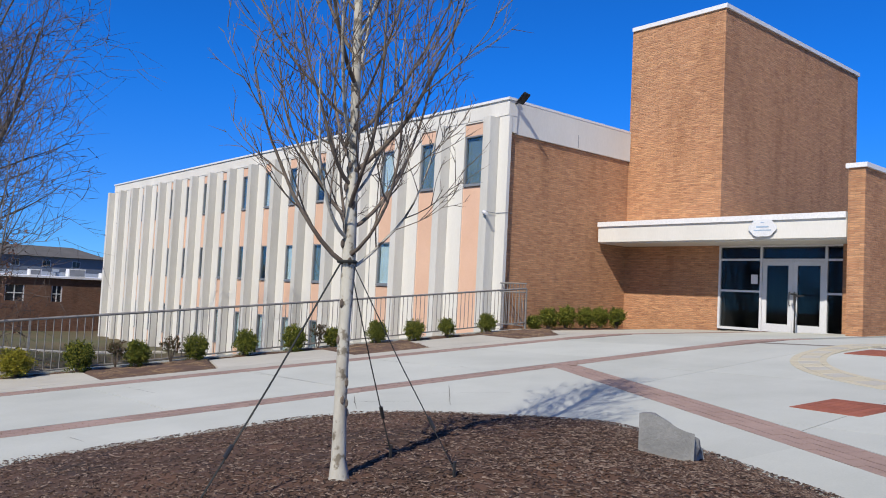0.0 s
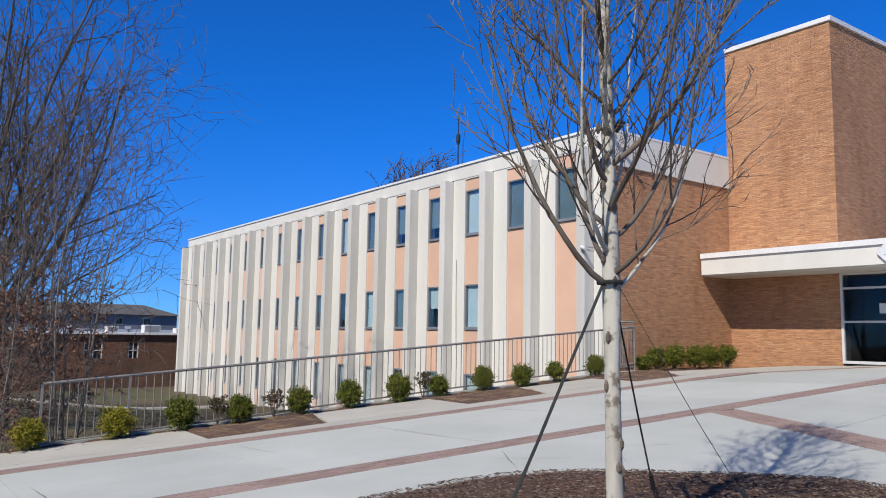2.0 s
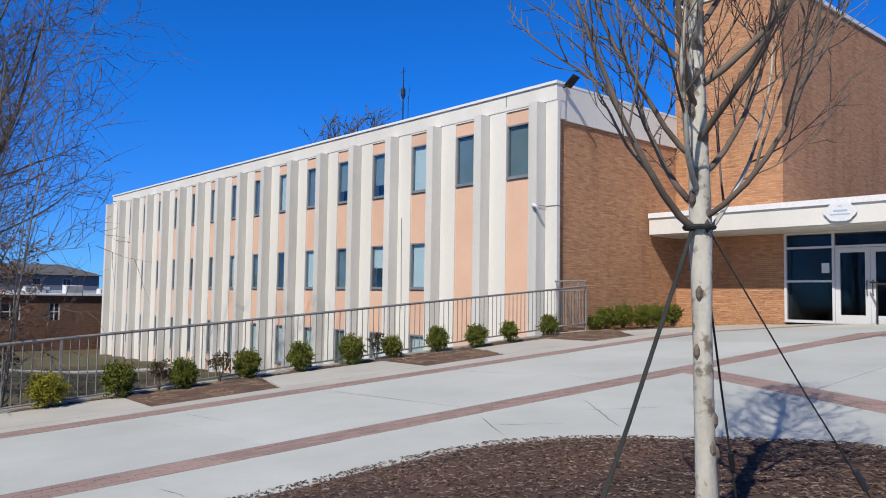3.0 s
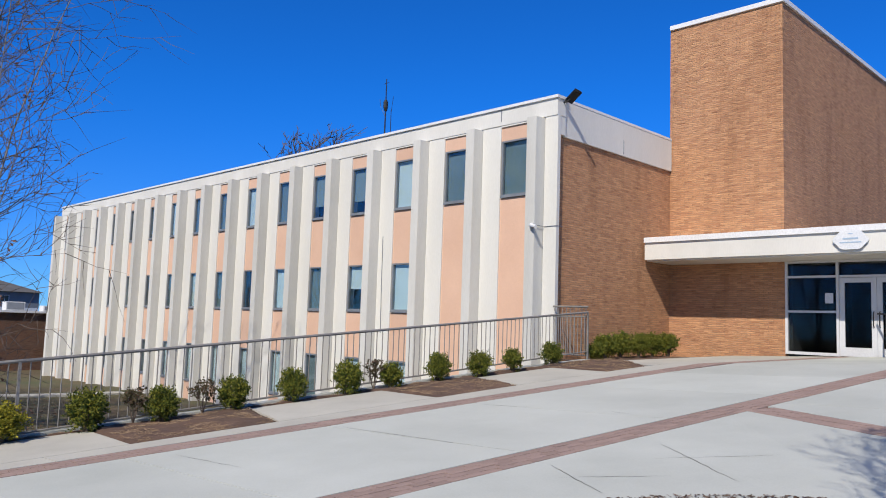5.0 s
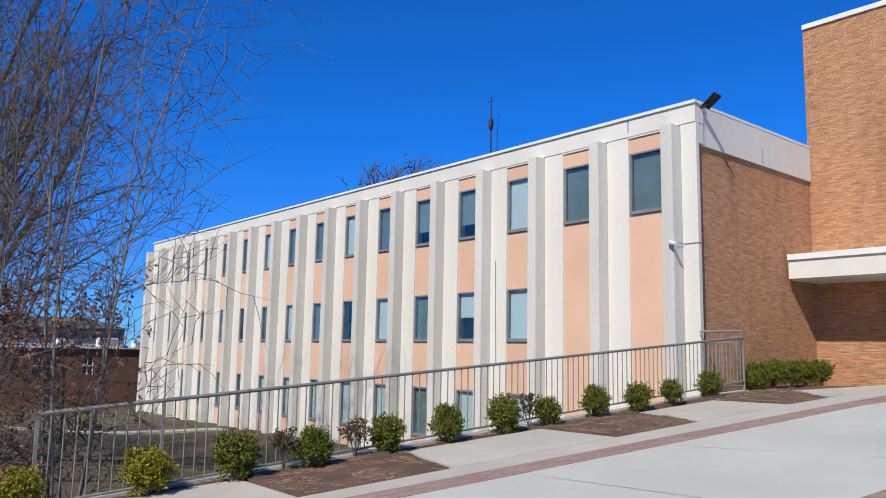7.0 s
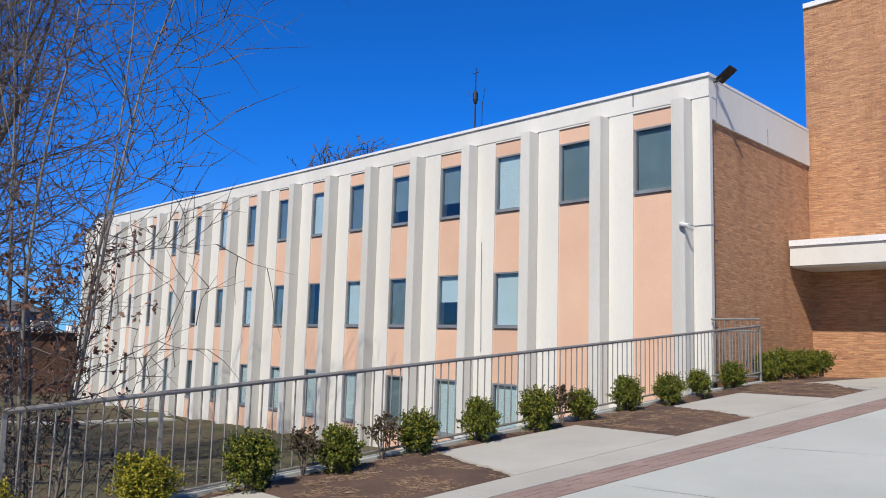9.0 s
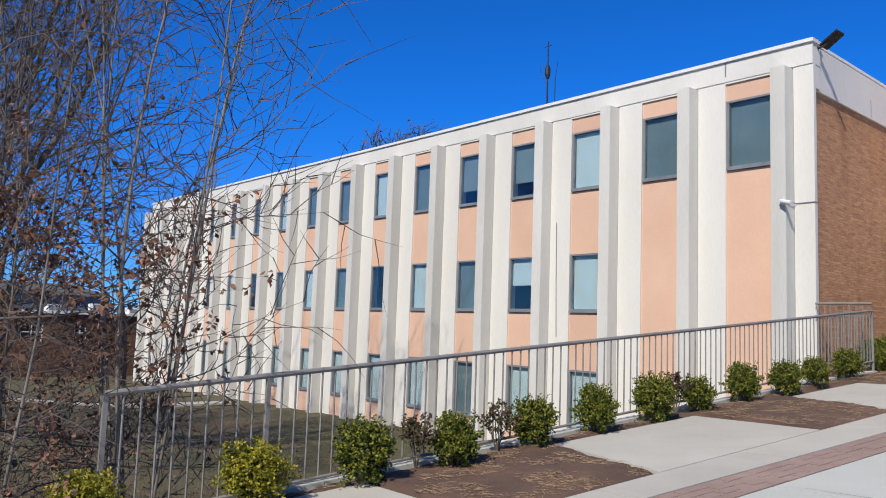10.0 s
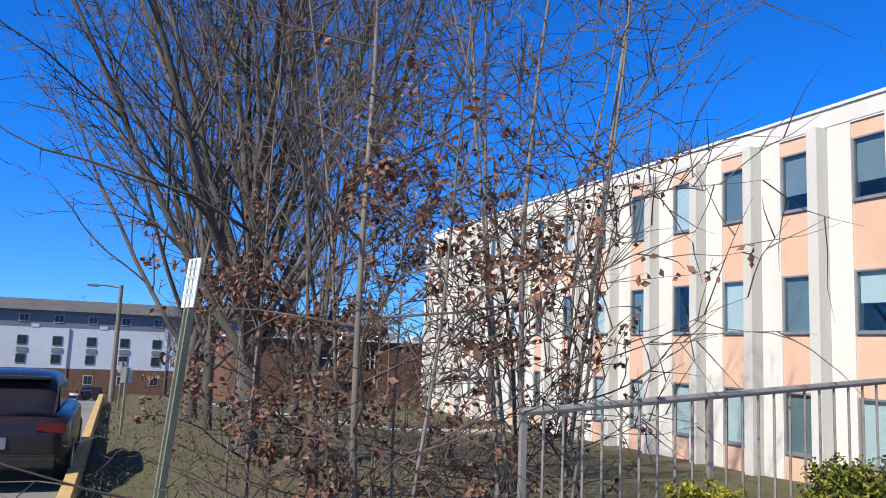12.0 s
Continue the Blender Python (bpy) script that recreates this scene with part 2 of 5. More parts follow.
BLINDLIGHT = surface("pale_blind", (0.70, 0.80, 0.82), (0.76, 0.86, 0.88), 30, 2, 0.7, 0.0)
BLINDGREY = surface("grey_blind", (0.17, 0.24, 0.265), (0.23, 0.30, 0.325), 30, 2, 0.7, 0.0)
# near-black that stands for the shade indoors, not a wall paint
ROOMSHADE = surface("room_shade_colour", (0.05, 0.05, 0.05), (0.08, 0.08, 0.075), 20, 1, 0.9, 0.0)
GLASS = glass_material("window_glass", (0.90, 0.97, 0.98), 0.125)
DOORGLASS = glass_material("door_glass", (0.55, 0.58, 0.60), 0.10)
ROCK = surface("grey_granite", (0.20, 0.20, 0.19), (0.30, 0.30, 0.285), 45, 4, 0.7, 0.5)
ROOFGREY = surface("grey_roof", (0.09, 0.085, 0.08), (0.13, 0.125, 0.12), 12, 0.6, 0.9, 0.3)
SIDING_WHITE = surface("white_siding", (0.58, 0.62, 0.66), (0.66, 0.70, 0.74), 6, 0.3, 0.8, 0.0)
SIDING_BLUE = surface("slate_blue_siding", (0.15, 0.18, 0.23), (0.19, 0.22, 0.27), 6, 0.3, 0.8, 0.0)
DARKGLASS = surface("dark_window", (0.02, 0.025, 0.03), (0.04, 0.045, 0.05), 5, 1, 0.15, 0.0)
CARPAINT = surface("dark_car_paint", (0.018, 0.014, 0.016), (0.026, 0.020, 0.022), 200, 2, 0.25, 0.0)
CARSILVER = surface("silver_car_paint", (0.50, 0.50, 0.50), (0.56, 0.56, 0.56), 200, 2, 0.3, 0.0, metal=0.4)
TYRE = surface("tyre_rubber", (0.012, 0.012, 0.012), (0.022, 0.022, 0.022), 60, 5, 0.85, 0.2)
CARGLASS = surface("tinted_glass", (0.008, 0.009, 0.010), (0.014, 0.015, 0.016), 5, 1, 0.06, 0.0)
TAILRED = surface("red_lens", (0.10, 0.008, 0.008), (0.14, 0.012, 0.012), 30, 3, 0.2, 0.0)
PLATE = surface("pale_plate", (0.33, 0.34, 0.35), (0.40, 0.41, 0.42), 40, 5, 0.4, 0.0)
SIGNFACE = surface("sign_white", (0.70, 0.72, 0.74), (0.78, 0.79, 0.80), 30, 3, 0.5, 0.0)
SIGNBLUE = surface("sign_blue_ink", (0.34, 0.45, 0.58), (0.40, 0.52, 0.64), 30, 3, 0.6, 0.0)
GREENPOST = surface("green_steel_post", (0.13, 0.15, 0.10), (0.20, 0.22, 0.16), 40, 5, 0.6, 0.2)
WOODPOLE = surface("weathered_pole", (0.16, 0.14, 0.12), (0.24, 0.215, 0.19), 20, 2, 0.9, 0.4, stretch=(1, 1, 0.1))
PVC = surface("white_plastic", (0.72, 0.72, 0.71), (0.78, 0.78, 0.77), 30, 3, 0.4, 0.0)

# ---- mesh helpers ----


class Mesh:
    """Gathers corners and faces, then links them as one mesh object."""

    def __init__(self):
        self.v, self.f = [], []

    def add(self, verts, faces):
        k = len(self.v)
        self.v.extend(tuple(p) for p in verts)
        self.f.extend(tuple(i + k for i in f) for f in faces)
        return self

    def box(self, x0, x1, y0, y1, z0, z1):
        return self.add([(x0, y0, z0), (x1, y0, z0), (x1, y1, z0), (x0, y1, z0), (x0, y0, z1), (x1, y0, z1), (x1, y1, z1), (x0, y1, z1)],
                        [(3, 2, 1, 0), (4, 5, 6, 7), (0, 1, 5, 4), (1, 2, 6, 5), (2, 3, 7, 6), (3, 0, 4, 7)])

    def prism(self, poly, low, high):
        """An upright slab over a polygon in plan; low and high are heights or functions of x, y."""
        lo = low if callable(low) else (lambda x, y: low)
        hi = high if callable(high) else (lambda x, y: high)
        if sum(a[0] * b[1] - b[0] * a[1] for a, b in zip(poly, poly[1:] + poly[:1])) < 0:
            poly = poly[::-1]
        k = len(poly)
        return self.add([(x, y, lo(x, y)) for x, y in poly] + [(x, y, hi(x, y)) for x, y in poly],
                        [tuple(range(k))[::-1], tuple(range(k, 2 * k))] + [(i, (i + 1) % k, k + (i + 1) % k, k + i) for i in range(k)])

    def tube(self, path, radii, sides=6, cap=True):
        """A round bar through the points of path."""
        path = [Vector(p) for p in path]
        if isinstance(radii, (int, float)):
            radii = [radii] * len(path)
        verts, faces, side = [], [], None
        for i, p in enumerate(path):
            way = (path[min(i + 1, len(path) - 1)] - path[max(i - 1, 0)]).normalized()
            if side is None:
                side = way.orthogonal().normalized()
            side = (side - way * side.dot(way)).normalized()
            up = way.cross(side)
            for j in range(sides):
                a = 2 * math.pi * j / sides
                verts.append(p + (side * math.cos(a) + up * math.sin(a)) * radii[i])
        for i in range(len(path) - 1):
            for j in range(sides):
                a, b = i * sides + j, i * sides + (j + 1) % sides
                faces.append((a, b, b + sides, a + sides))
        if cap:
            faces += [tuple(range(sides))[::-1], tuple(range(len(verts) - sides, len(verts)))]
        return self.add(verts, faces)

    def link(self, name, material, parent=None, label="", smooth=False, bevel=0.0):
        data = bpy.data.meshes.new(name)
        data.from_pydata(self.v, [], self.f)
        if bevel:
            bm = bmesh.new()
            bm.from_mesh(data)
            bmesh.ops.bevel(bm, geom=bm.edges[:], offset=bevel, segments=2, affect="EDGES", clamp_overlap=True)
            bm.to_mesh(data)
            bm.free()
        data.materials.append(material)
        if smooth:
            data.polygons.foreach_set("use_smooth", [True] * len(data.polygons))
        ob = new(name, data)
        if parent is not None:
            hold(ob, parent)
        if label:
            tagged(ob, label)
        return ob


def place_of(ob):
    return ob.matrix_basis if ob.parent is None else place_of(ob.parent) @ ob.matrix_parent_inverse @ ob.matrix_basis


def hold(ob, parent):
    ob.parent = parent
    ob.matrix_parent_inverse = place_of(parent).inverted()


def thing(name, at, label, category, group="", kind=""):
    ob = new(name)
    ob.empty_display_size = 0.2
    ob.location = at
    return tagged(ob, label, category, group, kind)


def box(name, b, material, parent=None, label="", bevel=0.0):
    return Mesh().box(*b).link(name, material, parent, label, bevel=bevel)


def clip(poly, a, b, c):
    """The part of a polygon where a*x + b*y <= c."""
    out = []
    for p, q in zip(poly, poly[1:] + poly[:1]):
        dp, dq = a * p[0] + b * p[1] - c, a * q[0] + b * q[1] - c
        if dp <= 0:
            out.append(p)
        if dp * dq < 0:
            s = dp / (dp - dq)
            out.append((p[0] + s * (q[0] - p[0]), p[1] + s * (q[1] - p[1])))
    return out


# ---- lie of the land ----


def plaza(x, y):
    return 0.566 + 0.0746 * (min(x, 16.0) - 6.8) + 0.017 * max(x - 16.0, 0.0) - 0.0396 * (y - 14.5)


def across(x, y0):
    """The walk's bands run a little askew, the beds less so: y at x of the line that has y0 at x = 6.8."""
    return y0 - float(np.interp(y0, (14.05, 14.5), (0.092, 0.066))) * (x - 6.8)


def lawn(x, y):
    s = min(max((x - 1.0) / 11.0, 0.0), 1.0)
    s = s * s * (3 - 2 * s)
    far = min(max(y, -30.0), 160.0)
    near_road = -0.22 - 0.0155 * (far - 13) - 0.075 * max(far - 45.0, 0.0)
    by_rooms = -1.35 - 0.014 * (far - 18) - 0.07 * max(far - 62.0, 0.0)
    return (1 - s) * near_road + s * by_rooms


def rail_y(x):
    return 16.76 - 0.0275 * (x - 2.63)


# ---- large structure ----
def build_ground():
    xs = [-2500, -900, -350, -150, -80, -50] + [-35 + i for i in range(85)] + [55, 65, 80, 110, 150, 350, 900, 2500]
    ys = [-2500, -900, -350, -120, -60, -40] + [-30 + i for i in range(96)] + [70, 75, 80, 90, 100, 110, 125, 140, 160, 200, 350, 900, 2500]

    def h(x, y):
        paved = x > -7 and y < rail_y(x) + 0.1 and y > -45 and x < 40
        if paved:
            return plaza(x, y) - 0.16
        z = lawn(x, y)
        if y > rail_y(x) + 0.1:
            z += 0.06 * noise.noise((x * 0.35, y * 0.35, 0))
        if -9.5 < x < road_edge(y) + 0.05 and 18 < y < 170:
            z -= 0.5
        return z
    mesh = Mesh()
    mesh.v = [(x, y, h(x, y)) for y in ys for x in xs]
    k = len(xs)
    mesh.f = [(j * k + i, j * k + i + 1, (j + 1) * k + i + 1, (j + 1) * k + i) for j in range(len(ys) - 1) for i in range(k - 1)]
    return tagged(mesh.link("ground", LAWN, smooth=True), "patchy winter lawn, brown and green", "lawn", kind="structure")


def road_edge(y):
    return 0.05 + 0.002 * (y - 24)


def build_road():
    mesh = Mesh()
    for i in range(38):
        y0, y1 = 18.2 + 4 * i, 18.2 + 4 * i + 4
        a, b = (road_edge(y0) - 0.14, y0), (road_edge(y1) - 0.14, y1)
        mesh.prism([(-9.5, y0), a, b, (-9.5, y1)], lambda x, y: lawn(0, y) - 0.65, lambda x, y: lawn(0, y) - 0.22)
    tagged(mesh.link("road", ASPHALT), "worn pale grey asphalt road beside the lawn", "road", kind="structure")
    for i in range(46):
        y0, y1 = 18.2 + 3 * i, 18.2 + 3 * i + 2.985
        a, b = road_edge(y0), road_edge(y1)
        if i == 0:
            kerb = thing("kerb", (a, y0, lawn(0, y0)), "yellow-painted concrete kerb between road and lawn", "kerb", kind="structure")
        Mesh().prism([(a - 0.15, y0), (a, y0), (b, y1), (b - 0.15, y1)], lambda x, y: lawn(0, y) - 0.4, lambda x, y: lawn(0, y) + 0.02).link("kerbstone", YELLOW, kerb)
    path = Mesh()
    for i in range(8):
        x0 = 3.6 + 1.5 * i
        path.prism([(x0, 41.0 - 0.12 * i), (x0 + 1.48, 40.88 - 0.12 * i), (x0 + 1.48, 41.9 - 0.12 * i), (x0, 42.02 - 0.12 * i)], lambda x, y: lawn(x, y) - 0.2, lambda x, y: lawn(x, y) + 0.07)
    tagged(path.link("footpath", PAD), "narrow pale concrete footpath across the lawn", "footpath", kind="structure")


build_ground()
build_road()

# concrete pads between the planting beds: x of the upper and the lower corners
PADS = ((-6.5, 4.82, -6.5, 4.66), (7.25, 9.82, 6.68, 9.52), (12.2, 14.4, 11.47, 14.0), (16.9, 22.4, 15.42, 22.4))
BED = (3.9, 4.7)


def bed_edge(a):
    """The tree bed's outline, round its middle."""
    c, s = math.cos(a), math.sin(a)
    r = (abs(c / 3.32) ** 2.6 + abs(s / 4.35) ** 2.6) ** (-1 / 2.6)
    r *= float(np.interp(math.degrees(math.atan2(s, c)), (-180, -120, -90, -36, -19, -2, 10, 23, 45, 68, 82, 94, 105, 112, 150, 180), (0.9, 0.78, 0.68, 0.63, 0.68, 0.77, 0.87, 0.95, 0.915, 0.98, 0.965, 0.97, 1.0, 1.06, 0.98, 0.9)))
    return BED[0] + r * c, BED[1] + r * s


def band_right(y, off=0.0):
    """x of the diagonal band's middle line at y."""
    return 10.12 + (y - 9.0) * 0.575 + off


def build_paving():
    pav = thing("pavement", (8, 10, plaza(8, 10)), "pale concrete plaza of large slabs with brick bands", "pavement", kind="structure")
    for poly in ([(-6.9, -44), (16, -44), (16, 15.6), (2.7, 16.6), (-6.9, 16.6)], [(16, -44), (39, -44), (39, 13.5), (22.8, 15.2), (16, 15.6)]):
        Mesh().prism(poly, lambda x, y: plaza(x, y) - 0.5, lambda x, y: plaza(x, y) - 0.035).link("joint_bed", JOINT, pav)
    low, top = (lambda x, y: plaza(x, y) - 0.12), plaza

    def slab(poly, material=CONCRETE, rise=0.0, name="slab"):
        if len(poly) > 2:
            Mesh().prism(poly, low, lambda x, y: plaza(x, y) + rise).link(name, material, pav)
    S = 0.092

    def strip(y_lo, y_hi, x0, x1, step, material, lean=0.0, name="slab", gap=0.006):
        x = x0
        while x < x1 - 0.01:
            e = min(x + step, x1)
            slab([(x + gap, across(x, y_lo) + gap), (e - gap, across(e, y_lo) + gap), (e - gap + lean, across(e + lean, y_hi) - gap), (x + gap + lean, across(x + lean, y_hi) - gap)], material, name=name)
            x = e
    # main walk between the two bands, and the pale strip along the beds
    strip(10.318, 13.57, -8.28, 22.6, 2.5, CONCRETE, 0.0)
    strip(14.045, 14.55, -6.8, 22.6, 2.1, PAD, 0.0)
    # apron round the tree bed
    for i in range(36):
        a0, a1 = 2 * math.pi * i / 36, 2 * math.pi * (i + 1) / 36
        poly = []
        for a in (a0, (a0 + a1) / 2, a1):
            e = bed_edge(a)
            poly.append((BED[0] + (e[0] - BED[0]) * 0.97, BED[1] + (e[1] - BED[1]) * 0.97))
        poly += [(BED[0] + 40 * math.cos(a), BED[1] + 40 * math.sin(a)) for a in (a1, a0)]
        poly = clip(poly, S, 1, 9.855 + S * 6.8 - 0.006)
        poly = clip(poly, 1, -0.575, 10.12 - 9.0 * 0.575 - 0.265)
        poly = clip(clip(poly, -1, 0, 6.8), 0, -1, 30)
        slab(poly)
    # forecourt before the doors
    for i in range(12):
        for j in range(14):
            x0, y0 = 2.0 + 3.0 * i, 10.4 - 3.0 * (j + 1)
            poly = [(x0 + 0.005, y0 + 0.005), (x0 + 2.995, y0 + 0.005), (x0 + 2.995, y0 + 2.995), (x0 + 0.005, y0 + 2.995)]
            poly = clip(poly, S, 1, 9.855 + S * 6.8 - 0.006)
            poly = clip(poly, -1, 0.575, -(10.12 - 9.0 * 0.575 + 0.265))
            poly = clip(poly, 1, 0, 22.78)
            slab(poly)
    # hairline cracks
    rng = random.Random(14)
    for x0, y0, x1, y1, w in ((4.64, 13.5, 4.68, 12.14, 0.005), (6.36, 9.7, 5.76, 8.75, 0.008), (7.72, 9.34, 6.63, 8.07, 0.008), (7.09, 9.06, 7.78, 8.21, 0.006), (6.0, 9.35, 6.55, 8.6, 0.006), (6.8, 13.5, 6.7, 10.4, 0.007), (1.91, 12.6, 1.93, 10.7, 0.009), (9.4, 11.0, 9.33, 10.7, 0.006), (2.85, 9.75, 2.9, 9.3, 0.005), (9.2, 13.2, 9.26, 12.1, 0.005)):
        n = 14
        pts = [Vector((x0 + (x1 - x0) * i / n + rng.gauss(0, 0.006), y0 + (y1 - y0) * i / n + rng.gauss(0, 0.006))) for i in range(n + 1)]
        side = Vector((y0 - y1, x1 - x0)).normalized()
        crack = Mesh()
        for i, p in enumerate(pts):
            q = side * w * 0.75 * (0.15 + 0.85 * math.sin(math.pi * i / n)) * rng.uniform(0.5, 1.2)
            crack.v += [(*(p + q), plaza(*(p + q)) + 0.002), (*(p - q), plaza(*(p - q)) + 0.002)]
        crack.f = [(2 * i, 2 * i + 1, 2 * i + 3, 2 * i + 2) for i in range(n)]
        crack.link("crack", CRACK, pav)
    # pads between the planting beds
    for xa, xb, ca, cb in PADS:
        yt = 16.3
        slab([(ca, across(ca, 14.56)), (cb, across(cb, 14.56)), (xb, across(xb, yt)), (xa, across(xa, yt))], PAD, 0.0, "pad")
    return pav


def build_bands(pav):
    """Brick bands: pavers laid in rows, each with its own edges."""
    def paver_mesh(lx, ly):
        m = Mesh().box(-lx / 2 + 0.003, lx / 2 - 0.003, -ly / 2 + 0.003, ly / 2 - 0.003, -0.06, 0.0)
        d = bpy.data.meshes.new("paver")
        d.from_pydata(m.v, [], m.f)
        d.materials.append(PAVER)
        return d
    one = paver_mesh(0.2, 0.11)
    rest = Mesh()
    count = 0
    tilt = Vector((-0.0746, 0.0396, 1)).normalized()

    def lay(x, y, turn, near):
        nonlocal count
        m = Matrix.Translation((x, y, plaza(x, y) + random.uniform(-0.003, 0.002))) @ Vector((0, 0, 1)).rotation_difference(tilt).to_matrix().to_4x4() @ pose(0, 0, 0, 0, 0, turn)
        if near and count < 300:
            count += 1
            ob = new("paver", one)
            ob.matrix_basis = m
            hold(ob, pav)
        else:
            rest.add([m @ Vector(p) for p in ((-0.097, -0.052, -0.06), (0.097, -0.052, -0.06), (0.097, 0.052, -0.06), (-0.097, 0.052, -0.06), (-0.097, -0.052, 0), (0.097, -0.052, 0), (0.097, 0.052, 0), (-0.097, 0.052, 0))],
                     [(4, 5, 6, 7), (0, 1, 5, 4), (1, 2, 6, 5), (2, 3, 7, 6), (3, 0, 4, 7)])
    ang = math.degrees(math.atan(-0.092))
    for y0, rows, x0, x1 in ((9.918, 4, -6.5, 18.0), (13.64, 4, -6.5, 22.5)):
        x = x0
        i = 0
        while x < x1:
            for r in range(rows):
                xx = x + 0.1 * (r % 2)
                lay(xx, across(xx, y0 + 0.1115 * r), ang, y0 < 10 and 3.6 < x < 10.2)
            x += 0.2
            i += 1
    turn = math.degrees(math.atan2(1, 0.575))
    y = 9.75
    dx, dy = math.cos(radians(turn)), math.sin(radians(turn))
    while y > -20:
        for r in range(4):
            off = (r - 1.5) * 0.1115
            sx = band_right(y) - dy * off
            sy = y + dx * off
            if sy < across(sx, 9.84):
                lay(sx, sy, turn, False)
        y -= 0.2 * dy
    tagged(rest.link("pavers", PAVER, pav), kind="stuff")


PAV = build_paving()
build_bands(PAV)


def build_inlays():
    """Red brick squares and the tan ring set into the forecourt."""
    def square(cx, cy, size, turn):
        c, s = math.cos(radians(turn)), math.sin(radians(turn))
        ob = thing("brick_square", (cx, cy, plaza(cx, cy)), "square of red brick pavers set in the concrete", "paving inlay", "brick squares", "structure")
        k = int(round(size / 0.2))
        for i in range(k):
            for j in range(k * 2):
                u, v = (i + 0.5) * 0.2 - size / 2, (j + 0.5) * 0.1 - size / 2
                pts = [(u + a * 0.097, v + b * 0.047) for a, b in ((-1, -1), (1, -1), (1, 1), (-1, 1))]
                Mesh().prism([(cx + c * p - s * q, cy + s * p + c * q) for p, q in pts], lambda x, y: plaza(x, y) - 0.05, lambda x, y: plaza(x, y) + 0.006).link("paver", REDPAD, ob)
    square(9.2, 4.6, 0.8, -10)
    square(14.75, 6.3, 0.8, -10)
    cx, cy = 15.0, 2.6
    ring = thing("tan_ring", (cx, cy, plaza(cx, cy)), "ring of tan concrete blocks set in the plaza", "paving inlay", kind="structure")
    for i in range(72):
        a0, a1 = 2 * math.pi * i / 72 + 0.003, 2 * math.pi * (i + 1) / 72 - 0.003
        for r0, r1, m in ((4.32, 4.42, RINGTAN), (4.43, 4.72, PAD if i % 2 else RINGTAN), (4.73, 4.85, RINGTAN)):
            Mesh().prism([(cx + r * math.cos(a), cy + r * math.sin(a)) for r, a in ((r0, a0), (r1, a0), (r1, a1), (r0, a1))],
                         lambda x, y: plaza(x, y) - 0.05, lambda x, y: plaza(x, y) + 0.005).link("block", m, ring)


build_inlays()


def mound(x, y):
    """Height of the mulched bed."""
    dx, dy = x - BED[0], y - BED[1]
    e = bed_edge(math.atan2(dy, dx))
    r = math.hypot(dx, dy) / max(math.hypot(e[0] - BED[0], e[1] - BED[1]), 1e-6)
    r = min(r, 1.0)
    return plaza(x, y) - 0.03 + 0.36 * (1 - r ** 2.2) + (0.025 * noise.noise((x * 2.1, y * 2.1, 3)) + 0.022 * noise.noise((x * 8, y * 8, 7))) * (1 - r ** 8)


def build_beds():
    m = Mesh()
    rings, k = 72, 220
    for i in range(rings + 1):
        for j in range(k):
            a = 2 * math.pi * j / k
            e = bed_edge(a)
            f = i / rings
            wob = 1 + 0.012 * noise.noise((math.cos(a) * 6, math.sin(a) * 6, 1))
            x, y = BED[0] + (e[0] - BED[0]) * f * wob, BED[1] + (e[1] - BED[1]) * f * wob
            m.v.append((x, y, mound(x, y)))
    m.f = [(i * k + j, i * k + (j + 1) % k, (i + 1) * k + (j + 1) % k, (i + 1) * k + j) for i in range(rings) for j in range(k)]
    m.f = [f[::-1] for f in m.f]
    tagged(m.link("mulch_bed", MULCH, smooth=True), "low mound of dark shredded bark mulch", "mulch bed", kind="structure")
    # chips
    rng = random.Random(4)
    c = Mesh()
    for _ in range(60000):
        a, f = rng.uniform(0, 2 * math.pi), math.sqrt(rng.random())
        e = bed_edge(a)
        x, y = BED[0] + (e[0] - BED[0]) * f * 1.005, BED[1] + (e[1] - BED[1]) * f * 1.005
        chip(c, rng, x, y, max(mound(x, y), plaza(x, y)) + 0.006, rng.uniform(0.005, 0.026), rng.uniform(0.003, 0.0085))
    tagged(c.link("bark_chips", CHIP), "shredded bark chips strewn over the mulch", "mulch", kind="stuff")


def chip(mesh, rng, x, y, z, half, wide):
    t, p = rng.uniform(0, 6.283), rng.uniform(-0.22, 0.22)
    d = Vector((math.cos(t), math.sin(t), p)) * half
    w = Vector((-math.sin(t), math.cos(t), rng.uniform(-0.4, 0.4))) * wide
    o = Vector((x, y, z))
    up = Vector((0, 0, wide * 0.8))
    mesh.add([o - d - w, o + d - w * 0.6, o + d + w * 0.6, o - d + w, o + up], [(0, 1, 4), (1, 2, 4), (2, 3, 4), (3, 0, 4)])


def soil(x, y):
    inner = min(max((y - across(x, 14.56)) / 0.3, 0.0), 1.0)
    return plaza(x, y) - 0.012 + inner * (0.03 + 0.03 * noise.noise((x * 1.7, y * 1.7, 5)) + 0.028 * noise.noise((x * 5.5, y * 5.5, 8))) - 0.03 * max(0, (rail_y(x) - 0.2 - y < 0))


def on_pad(x, f):
    """Whether a point, f of the way from the walk to the railing, lies on a concrete pad."""
    g = f / 0.8
    return g < 1.05 and any(a * g + ca * (1 - g) - 0.05 < x < b * g + cb * (1 - g) + 0.05 for a, b, ca, cb in PADS)


